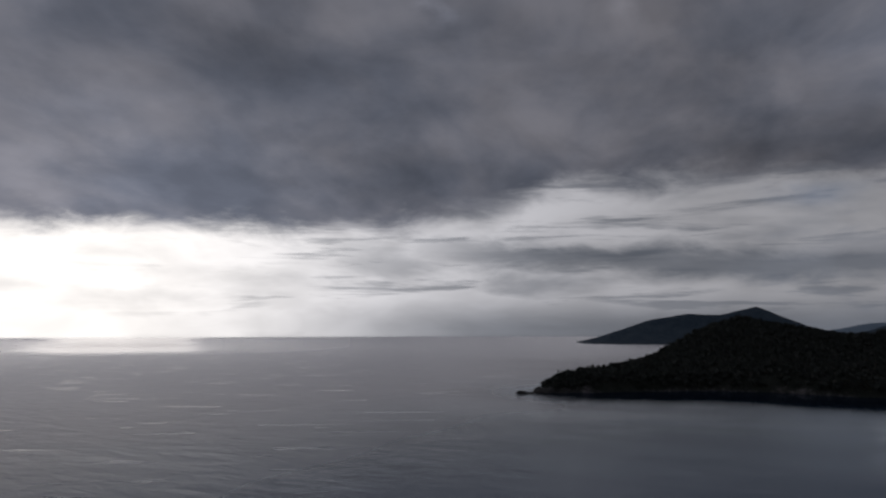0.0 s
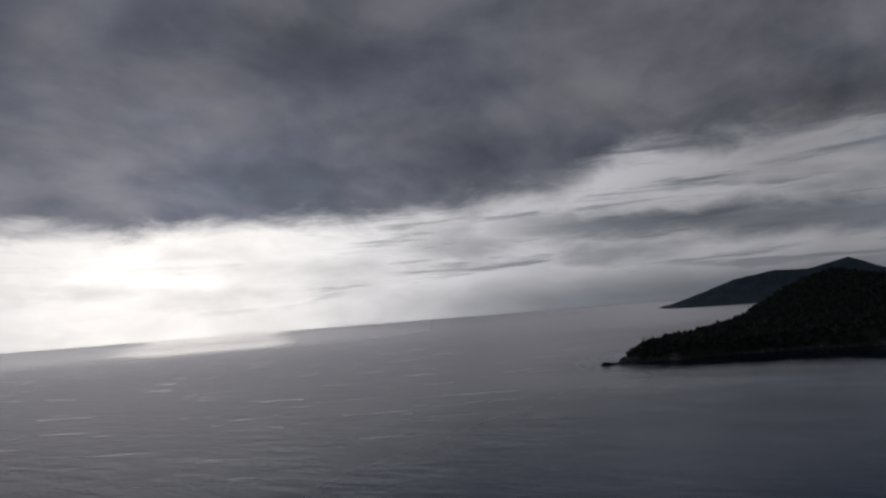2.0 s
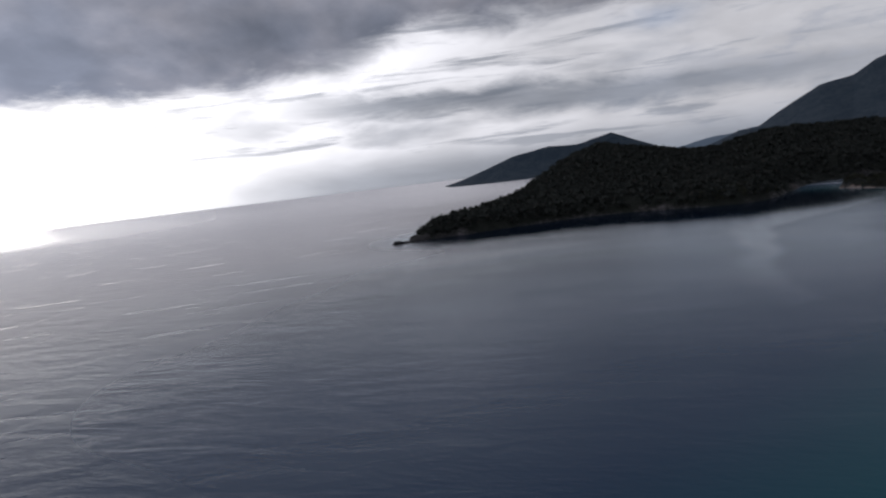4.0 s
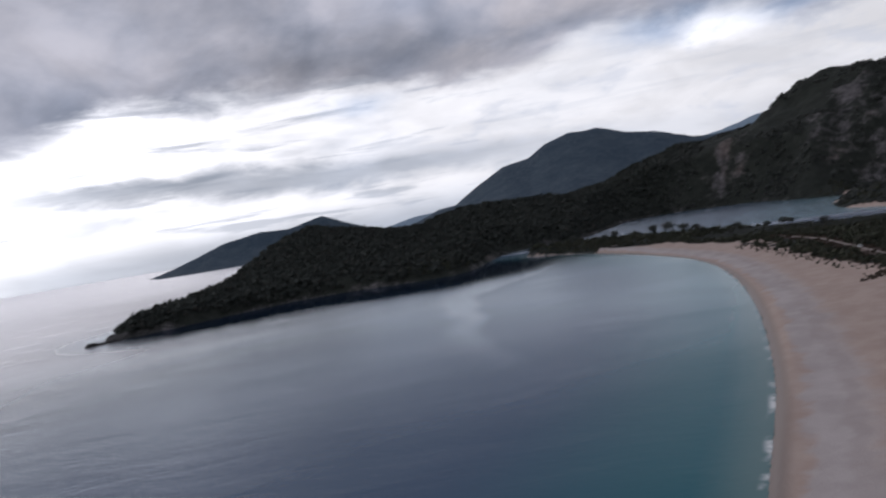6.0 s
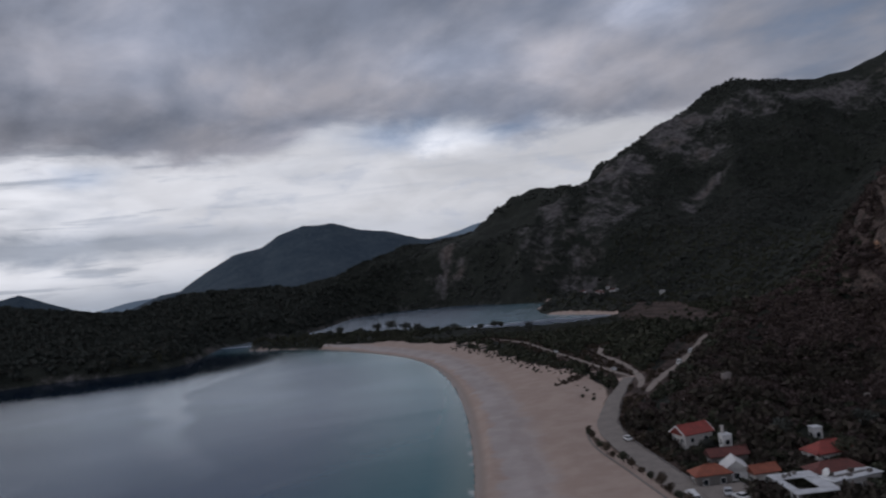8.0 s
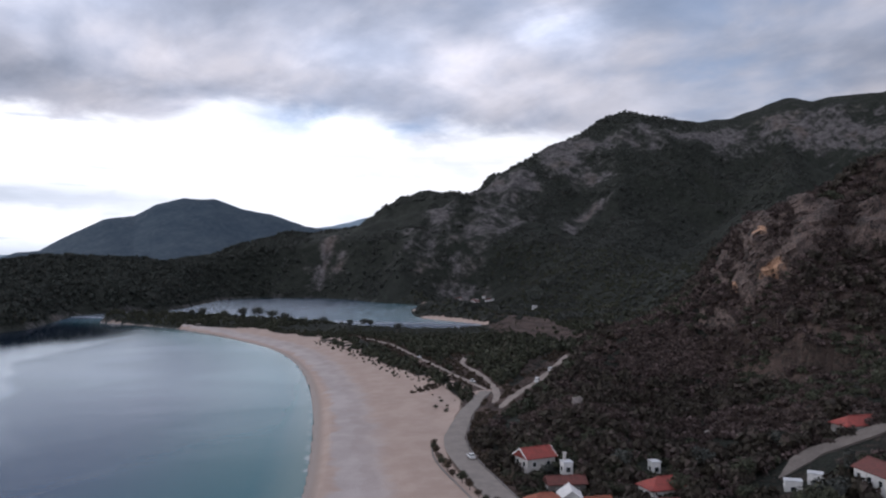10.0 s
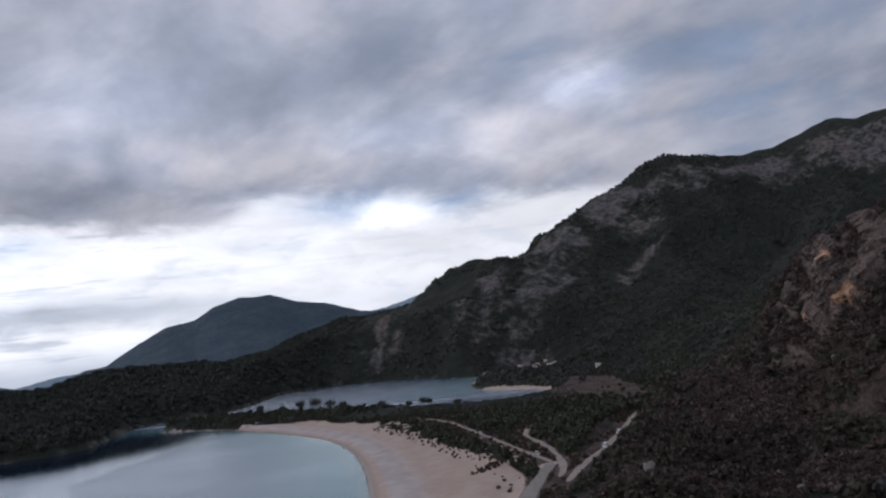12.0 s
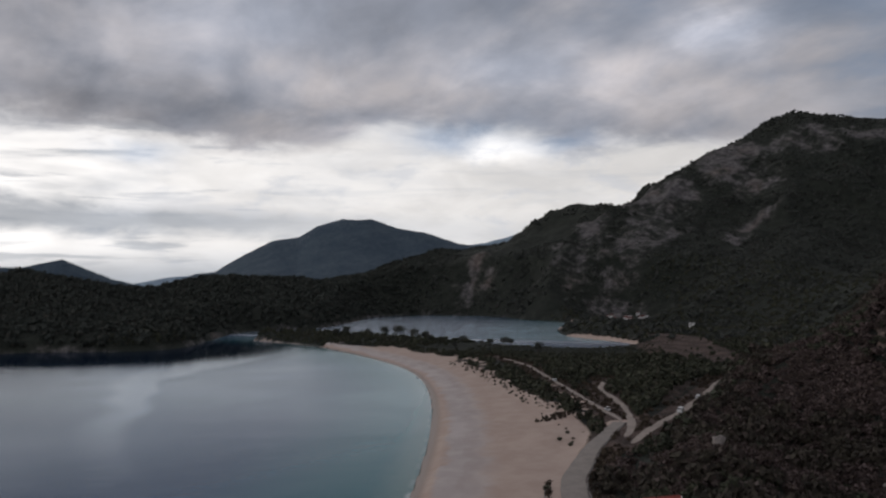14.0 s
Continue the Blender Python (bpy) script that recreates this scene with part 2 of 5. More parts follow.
def land_material(name, haze_share=0.0):
    """Ground cover: sand by the shore, scrub soil, forest floor and bare rock, with painted haze on far land."""
    mat, m, s = material(name)
    geo = m.add("ShaderNodeNewGeometry")
    pos = geo.outputs["Position"]
    broad, mid, fine = m.noise(pos, 0.012, 5.0, 0.6), m.noise(pos, 0.07, 5.0, 0.62), m.noise(pos, 0.45, 4.0, 0.65)
    cell = m.add("ShaderNodeTexVoronoi")
    m.put(cell.inputs["Vector"], pos)
    m.put(cell.inputs["Scale"], 0.16)
    canopy = cell.outputs["Distance"]
    tone = m.math("ADD", m.math("MULTIPLY", mid, 0.55), m.math("MULTIPLY", broad, 0.45))
    # forest floor colour darkened to match the self-shaded trees on it
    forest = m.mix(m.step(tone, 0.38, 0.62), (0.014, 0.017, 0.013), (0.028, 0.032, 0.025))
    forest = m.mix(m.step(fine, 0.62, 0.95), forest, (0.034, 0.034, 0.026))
    soil = m.mix(m.step(mid, 0.35, 0.65), (0.050, 0.036, 0.031), (0.125, 0.088, 0.074))
    rock = m.mix(m.step(m.math("ADD", m.math("MULTIPLY", mid, 0.5), m.math("MULTIPLY", fine, 0.5)), 0.36, 0.66), (0.036, 0.034, 0.035), (0.190, 0.174, 0.174))
    rock = m.mix(m.step(broad, 0.5, 0.7, 0.0, 0.3), rock, (0.17, 0.115, 0.085))
    rocky = m.step(m.math("ADD", m.attr("rocky"), m.math("MULTIPLY", m.math("SUBTRACT", m.math("ADD", m.math("MULTIPLY", m.noise(pos, 0.028, 5.0, 0.65), 0.5), m.math("ADD", m.math("MULTIPLY", mid, 0.3), m.math("MULTIPLY", fine, 0.2))), 0.5), 4.2)), 0.36, 1.05)
    scrub = m.step(m.math("ADD", m.attr("scrub"), m.math("MULTIPLY", m.math("SUBTRACT", fine, 0.5), 1.6)), 0.4, 0.8)
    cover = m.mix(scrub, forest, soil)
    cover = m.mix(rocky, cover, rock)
    shore = m.attr("shore")
    drift = m.math("ADD", shore, m.math("MULTIPLY", m.math("SUBTRACT", m.noise(pos, 0.09, 4.0), 0.5), 14.0))
    sand = m.mix(m.step(m.noise(pos, 0.12, 5.0, 0.65), 0.35, 0.65), (0.375, 0.282, 0.236), (0.43, 0.336, 0.286))
    gravel = m.mix(m.step(mid, 0.35, 0.65), (0.375, 0.325, 0.308), (0.45, 0.395, 0.378))
    sand = m.mix(m.math("MULTIPLY", m.step(drift, 5.0, 9.0), m.step(drift, 26.0, 17.0)), sand, gravel)
    sand = m.mix(m.math("MULTIPLY", m.step(m.math("ABSOLUTE", m.math("SUBTRACT", drift, 17.0)), 3.5, 1.0), 0.3), sand, (0.30, 0.24, 0.215))
    sand = m.mix(m.step(shore, 5.0, 1.5), sand, (0.235, 0.185, 0.16))
    sandy = m.step(m.math("ADD", m.attr("sand"), m.math("MULTIPLY", m.math("SUBTRACT", mid, 0.5), 0.5)), 0.4, 0.6)
    base = m.mix(sandy, cover, sand)
    # aerial haze painted into the base colour as a bluish tint
    if haze_share:
        haze_blue = m.mix(m.step(tone, 0.36, 0.64), (0.048, 0.086, 0.135), (0.098, 0.142, 0.190))
        base = m.mix(haze_share, base, haze_blue if haze_share < 0.7 else (0.28, 0.37, 0.46))
    m.put(s.inputs["Base Color"], base)
    m.put(s.inputs["Roughness"], m.step(shore, 1.0, 5.0, 0.45, 0.95))
    s.inputs["Specular IOR Level"].default_value = 0.25
    relief = m.math("MULTIPLY", m.math("SUBTRACT", 1.0, sandy), m.math("ADD", m.math("MULTIPLY", canopy, -0.25), m.math("ADD", m.math("MULTIPLY", mid, 2.0), fine)))
    relief = m.math("ADD", relief, m.math("MULTIPLY", m.noise(pos, 1.5, 3.0), 0.06))
    bump(m, s, relief, 0.85, 4.0)
    return mat


def sea_material():
    """Sea water: turquoise over the shallows, navy outside, wind-roughened and smooth in patches, its reflection raised
    or cut by masks.
    """
    mat = bpy.data.materials.new("sea_water")
    mat.use_nodes = True
    m = Nodes(mat.node_tree)
    pos = m.add("ShaderNodeNewGeometry").outputs["Position"]
    depth, calm, slick_glint, lagoon, far = m.attr("depth"), m.attr("calm"), m.attr("slick_glint"), m.attr("lagoon"), m.attr("far")
    x, y, z = m.split(pos)
    swell_pos = m.xyz(m.math("ADD", m.math("MULTIPLY", x, 0.5), m.math("MULTIPLY", y, 0.85)), m.math("SUBTRACT", m.math("MULTIPLY", y, 0.20), m.math("MULTIPLY", x, 0.34)), 0.0)
    swell = m.noise(swell_pos, 0.085, 3.0, 0.55, 0.4)
    chop = m.noise(swell_pos, 0.55, 4.0, 0.6)
    patch = m.noise(swell_pos, 0.012, 5.0, 0.6, 1.2)
    lines = m.noise(m.xyz(m.math("MULTIPLY", m.math("ADD", x, m.math("MULTIPLY", y, 0.25)), 0.012), m.math("MULTIPLY", y, 0.075), 2.0), 1.0, 4.0, 0.6, 0.1)
    shallow = m.mix(m.step(depth, 0.5, 15.0), (0.10, 0.175, 0.175), (0.008, 0.102, 0.128))
    deep = m.mix(m.step(depth, 8.0, 75.0), shallow, (0.006, 0.041, 0.098))
    deep = m.mix(m.step(depth, 90.0, 420.0), deep, (0.015, 0.017, 0.023))
    # the headland's dark reflection, painted into the water colour
    deep = m.mix(m.attr("lee_reflection"), deep, (0.005, 0.011, 0.024))
    foam = m.math("MULTIPLY", m.math("MULTIPLY", m.step(depth, 2.4, 0.6), m.step(m.noise(pos, 0.10, 4.0), 0.45, 0.65)), m.step(y, 215.0, 165.0, 0.12, 0.95))
    wind = m.step(patch, 0.40, 0.62)
    open_sea = m.math("MULTIPLY", m.math("SUBTRACT", 1.0, m.math("MAXIMUM", calm, lagoon)), m.math("SUBTRACT", 1.0, m.attr("lee_reflection")))
    streak = m.math("MULTIPLY", m.step(lines, 0.62, 0.67), m.math("MULTIPLY", open_sea, open_sea))
    wave = m.math("ADD", m.math("MULTIPLY", swell, 1.8), m.math("MULTIPLY", chop, m.math("ADD", 0.30, m.math("MULTIPLY", wind, 0.35))))
    ripple = m.add("ShaderNodeBump")
    ripple.inputs["Distance"].default_value = 1.7
    m.put(ripple.inputs["Strength"], m.math("MULTIPLY", m.math("MULTIPLY", m.attr("chop"), 0.62), m.math("SUBTRACT", 1.0, m.math("MULTIPLY", streak, 0.9))))
    level = m.xyz(0.0, 0.0, 1.0)
    m.put(ripple.inputs["Height"], wave)
    m.put(ripple.inputs["Normal"], level)
    body = m.add("ShaderNodeBsdfDiffuse")
    m.put(body.inputs["Color"], m.mix(foam, deep, (0.72, 0.72, 0.71)))
    gloss = m.add("ShaderNodeBsdfGlossy")
    m.put(gloss.inputs["Color"], m.mix(open_sea, (0.86, 0.93, 1.0), (1.0, 0.985, 0.99)))
    rough = m.math("ADD", m.math("MULTIPLY", open_sea, 0.29), m.math("ADD", 0.055, m.math("MULTIPLY", lagoon, 0.06)))
    rough = m.math("ADD", rough, m.math("MULTIPLY", m.math("SUBTRACT", calm, m.attr("lee_reflection"), clamp=True), 0.13))
    rough = m.math("SUBTRACT", rough, m.math("ADD", m.math("MULTIPLY", m.math("MULTIPLY", slick_glint, far), 0.12), m.math("ADD", m.math("MULTIPLY", far, 0.12), m.math("MULTIPLY", streak, 0.2))))
    m.put(gloss.inputs["Roughness"], m.math("MAXIMUM", rough, 0.04))
    m.put(gloss.inputs["Normal"], ripple.outputs[0])
    fresnel = m.add("ShaderNodeFresnel")
    fresnel.inputs["IOR"].default_value = 1.333
    facet = m.add("ShaderNodeBump")
    facet.inputs["Distance"].default_value = 1.7
    m.put(facet.inputs["Strength"], m.math("MULTIPLY", m.attr("chop"), 0.10))
    m.put(facet.inputs["Height"], wave)
    m.put(facet.inputs["Normal"], level)
    m.put(fresnel.inputs["Normal"], facet.outputs[0])
    # rough water mirrors less at a grazing look than a flat sheet would
    share = m.math("ADD", 0.96, m.math("ADD", m.math("MULTIPLY", open_sea, 0.10), m.math("ADD", m.math("MULTIPLY", slick_glint, 0.35), m.math("MULTIPLY", wind, -0.07))))
    # reflection cut where the water should look darker from the camera
    share = m.math("SUBTRACT", share, m.math("MULTIPLY", m.attr("view_dim"), 0.70))
    share = m.math("ADD", share, m.math("ADD", m.math("MULTIPLY", streak, 0.4), m.math("ADD", m.math("MULTIPLY", lagoon, -0.02), m.math("MULTIPLY", far, 0.12))), clamp=True)
    mix = m.add("ShaderNodeMixShader")
    m.put(mix.inputs[0], m.math("MULTIPLY", m.math("MULTIPLY", fresnel.outputs[0], m.math("POWER", m.math("DIVIDE", fresnel.outputs[0], 0.30, clamp=True), m.math("MULTIPLY", m.math("SUBTRACT", 1.0, open_sea), 0.4))), m.math("MULTIPLY", share, m.math("SUBTRACT", 1.0, foam))))
    m.tree.links.new(body.outputs[0], mix.inputs[1])
    m.tree.links.new(gloss.outputs[0], mix.inputs[2])
    m.tree.links.new(mix.outputs[0], m.add("ShaderNodeOutputMaterial").inputs[0])
    return mat


def foliage_material(name, dark, light, twig=(0.07, 0.055, 0.045), twigs=0.25):
    mat, m, s = material(name)
    geo = m.add("ShaderNodeNewGeometry")
    isle = geo.outputs["Random Per Island"]
    own = m.add("ShaderNodeObjectInfo").outputs["Random"]
    fine, mound, broad = m.noise(geo.outputs["Position"], 2.2, 3.0, 0.7), m.noise(geo.outputs["Position"], 0.30, 3.0, 0.6), m.noise(geo.outputs["Position"], 0.03, 4.0, 0.6)
    tone = m.math("ADD", m.math("MULTIPLY", isle, 0.25), m.math("ADD", m.math("MULTIPLY", mound, 0.45), m.math("MULTIPLY", broad, 0.30)))
    col = m.mix(m.step(tone, 0.34, 0.64), dark, light)
    bare = m.math("ADD", m.math("MULTIPLY", m.noise(geo.outputs["Position"], 0.22, 3.0, 0.6), 0.75), m.math("MULTIPLY", isle, 0.25))
    col = m.mix(m.step(bare, 0.60 - 0.25 * twigs, 0.70 - 0.25 * twigs, 0.0, 0.85), col, twig)
    col = m.mix(m.math("MULTIPLY", own, 0.3), col, dark)
    m.put(s.inputs["Base Color"], col)
    s.inputs["Roughness"].default_value = 0.85
    s.inputs["Specular IOR Level"].default_value = 0.2
    bump(m, s, fine, 0.6, 0.3)
    return mat


LAND = land_material("land")
# second value: how much painted haze covers the land's own colour
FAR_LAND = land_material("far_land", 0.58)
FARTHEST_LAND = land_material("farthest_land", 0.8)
WATER = sea_material()


# ======== height of the land ========
def lattice(ix, iy, seed):
    h = (ix * 374761393 + iy * 668265263 + seed * 974634533) & 0x7FFFFFFF
    h = ((h ^ (h >> 13)) * 1274126177) & 0x7FFFFFFF
    return ((h ^ (h >> 16)) & 0xFFFF) / 65535.0


def value_noise(x, y, seed):
    ix, iy = np.floor(x).astype(np.int64), np.floor(y).astype(np.int64)
    fx, fy = x - ix, y - iy
    fx, fy = fx * fx * (3 - 2 * fx), fy * fy * (3 - 2 * fy)
    a, b = lattice(ix, iy, seed), lattice(ix + 1, iy, seed)
    c, d = lattice(ix, iy + 1, seed), lattice(ix + 1, iy + 1, seed)
    return (a + (b - a) * fx) * (1 - fy) + (c + (d - c) * fx) * fy


def fbm(x, y, size, octaves=5, seed=1, gain=0.5):
    """Fractal noise about 0, from -1 to 1, whose largest forms are about that many metres."""
    total, amp, norm = 0.0, 1.0, 0.0
    for i in range(octaves):
        total = total + amp * (2 * value_noise(x / size + 17.3 * i, y / size - 9.1 * i, seed + i) - 1)
        norm, amp, size = norm + amp, amp * gain, size / 2
    return total / norm


def smooth(v, lo, hi):
    t = np.clip((v - lo) / (hi - lo), 0, 1)
    return t * t * (3 - 2 * t)


def rounded(points, rounds=2, closed=False):
    """Chaikin's corner cutting."""
    pts = np.array(points, float)
    for _ in range(rounds):
        nxt = np.roll(pts, -1, 0) if closed else pts[1:]
        cur = pts if closed else pts[:-1]
        cut = np.stack([cur * 0.75 + nxt * 0.25, cur * 0.25 + nxt * 0.75], 1).reshape(-1, pts.shape[1])
        pts = cut if closed else np.vstack([pts[:1], cut, pts[-1:]])
    return pts


def line_distance(x, y, pts):
    """Distance to a polyline, and its third column (or 0) at the nearest point."""
    best, level = np.full(x.shape, 1e9), np.zeros(x.shape)
    for a, b in zip(pts[:-1], pts[1:]):
        vx, vy = b[0] - a[0], b[1] - a[1]
        t = np.clip(((x - a[0]) * vx + (y - a[1]) * vy) / max(vx * vx + vy * vy, 1e-9), 0, 1)
        d = np.hypot(x - a[0] - t * vx, y - a[1] - t * vy)
        near = d < best
        best = np.where(near, d, best)
        if len(a) > 2:
            level = np.where(near, a[2] + t * (b[2] - a[2]), level)
    return best, level


def inside(x, y, pts):
    hit = np.zeros(x.shape, bool)
    for a, b in zip(pts, np.roll(pts, -1, 0)):
        cross = ((a[1] > y) != (b[1] > y)) & (x < (b[0] - a[0]) * (y - a[1]) / (b[1] - a[1] + 1e-12) + a[0])
        hit ^= cross
    return hit


WATERLINE = [(-900, -560), (-300, -165), (0, 41), (60, 81), (125, 124), (150, 140), (184, 162), (238, 202), (311, 260), (391, 334), (447, 400),
             (480, 456), (514, 534), (540, 605), (556, 672), (556, 735), (562, 750)]
LAGOON = [(590, 752), (614, 730), (628, 690), (634, 541), (632, 392), (670, 362), (745, 378), (772, 436), (800, 498), (860, 545), (930, 588), (1050, 634), (1090, 760),
          (1150, 840), (1165, 945), (1115, 1034), (1030, 1042), (930, 972), (822, 898), (748, 852), (692, 868), (645, 874), (600, 852)]
HEADLAND = [(564, 814), (512, 764), (474, 726), (432, 704), (385, 744), (350, 790), (300, 812), (230, 806), (168, 792), (120, 790), (108, 800), (122, 838),
            (180, 915), (250, 1005), (310, 1120), (390, 1290), (480, 1450), (680, 1640), (1000, 1900), (1400, 2400), (1560, 3000), (1800, 3600)]
COAST = rounded(WATERLINE + LAGOON + HEADLAND + [(4700, 3600), (4700, -2600), (-900, -2600)], 2, True)
SHORELINE = rounded(WATERLINE, 2)
SAND_BACK = [(548, 738), (540, 700), (541, 622), (550, 522), (530, 452), (472, 358), (410, 285), (353, 225), (328, 191), (288, 174), (249, 157), (231, 145),
             (212, 127.5), (194, 110.5), (102, 43), (0, -22), (-300, -230), (-900, -630)]
BEACH = np.vstack([SHORELINE, rounded(SAND_BACK, 2)])
LAGOON_BEACHES = [[(738, 372), (772, 434), (803, 500)], [(905, 572), (945, 592)], [(1015, 616), (1055, 636), (1095, 660)]]

SHORE_ROAD = [(60, -22), (130, 40), (168, 78), (199, 107), (218, 124), (236, 140), (253, 153), (270, 162), (309, 176), (342, 187)]
DUNE_ROAD = [(342, 187), (353, 195), (364, 205), (394, 235), (423, 264), (457, 298), (506, 346), (540, 400)]
INLAND_ROAD = [(309, 170), (325, 175), (343, 183), (375, 202), (403, 223), (420, 240), (440, 252), (470, 262)]
HILL_ROAD = [(300, 163), (315, 167), (343, 172.5), (378, 178), (420, 187), (472, 199.5), (500, 206)]
UPPER_ROAD = [(236, 58), (247, 54.6), (253, 51), (258.5, 43.5), (264, 37), (268, 31), (285, 14)]
FIELD = [(790, 352), (740, 338), (690, 310), (640, 270), (612, 244)]
ROAD_LEVELS = [(SHORE_ROAD, 2.7), (DUNE_ROAD, 3.2), (INLAND_ROAD, 3.4), (HILL_ROAD, 5.0)]

RIDGES = [  # crest points, width of the flank
    ([(112, 800, 5), (146, 824, 15), (184, 868, 16), (233, 907, 20), (310, 990, 31), (395, 1120, 53), (519, 1286, 87), (598, 1307, 76), (668, 1272, 60),
      (722, 1242, 59), (786, 1202, 78), (829, 1172, 79), (909, 1174, 72), (1008, 1157, 64), (1180, 1290, 70), (1347, 1405, 80), (1394, 1358, 102),
      (1439, 1309, 123), (1493, 1247, 148), (1544, 1182, 153)], 240),
    ([(330, 900, 24), (420, 800, 22), (480, 800, 28), (600, 880, 34), (700, 950, 38), (850, 1050, 44)], 110),
    ([(1544, 1182, 153), (1464, 1122, 142), (1495, 1079, 171), (1526, 1035, 212), (1551, 995, 240), (1572, 961, 244), (1596, 921, 233), (1616, 883, 223)], 330),
    ([(1616, 883, 223), (1684, 861, 233), (1747, 845, 264), (1868, 819, 329), (1989, 787, 393), (2090, 742, 432), (2176, 703, 491), (2240, 663, 518),
      (2278, 599, 502), (2337, 468, 484), (2382, 382, 498), (2438, 249, 552), (2453, 180, 545), (2450, 90, 546), (2440, -300, 540), (2300, -900, 480)], 560),
    ([(1820, 805, 285), (1700, 785, 245), (1600, 760, 205), (1400, 700, 120), (1260, 650, 40)], 95),
    ([(1790, 600, 235), (1650, 565, 175), (1500, 525, 130), (1320, 485, 65)], 80),
    ([(1530, 940, 205), (1400, 905, 140), (1300, 875, 95), (1205, 850, 35)], 75),
    ([(1560, 850, 195), (1430, 790, 125), (1290, 725, 65)], 75),
    ([(2150, 640, 430), (1900, 580, 280), (1500, 470, 140), (1200, 400, 55), (1000, 360, 12)], 190),
    ([(2300, 240, 440), (1900, 200, 270), (1400, 160, 150), (1050, 130, 80)], 230),
    ([(1050, 130, 80), (700, 70, 68), (500, 30, 90)], 82),
    ([(258, 108, 11), (278, 122, 14), (300, 132, 12)], 34),
    ([(296, 140, 5), (312, 143, 8), (332, 140, 13), (361, 135, 20), (386, 126, 35), (400, 110, 45), (404, 101, 57), (410, 92, 82), (412, 85, 91), (414, 76, 92),
      (418, 57, 89), (447, 49, 108), (470, -40, 148), (450, -200, 150), (400, -500, 160)], 100),
    ([(320, 30, 30), (275, 15, 24), (255, -60, 26), (240, -160, 26)], 62),
]


ROCK_FACES = [  # line of a bare face, half width, share of bare rock
    ([(1760, 842), (1680, 800), (1600, 768), (1400, 705), (1235, 668)], 84, 1.05),
    ([(1480, 835), (1350, 790), (1225, 745)], 62, 0.95),
    ([(1290, 975), (1215, 948)], 30, 0.75),
    ([(1760, 548), (1726, 600), (1560, 592)], 36, 0.95),
    ([(1950, 815), (1880, 700), (1890, 640)], 60, 0.72),
    ([(1985, 760), (2100, 560), (2225, 430), (2245, 220), (2250, 60)], 75, 0.78),
]


def crest_height(x, y, ridges, power=14.0):
    total = np.zeros(x.shape)
    for pts, width in ridges:
        pts = np.array(pts, float)
        d, level = line_distance(x, y, pts)
        fall = np.maximum(0, (np.exp(-(d / width) ** 1.3) - 0.07) / 0.93)
        total = total + (level * fall / 100) ** power
    return 100 * total ** (1 / power)


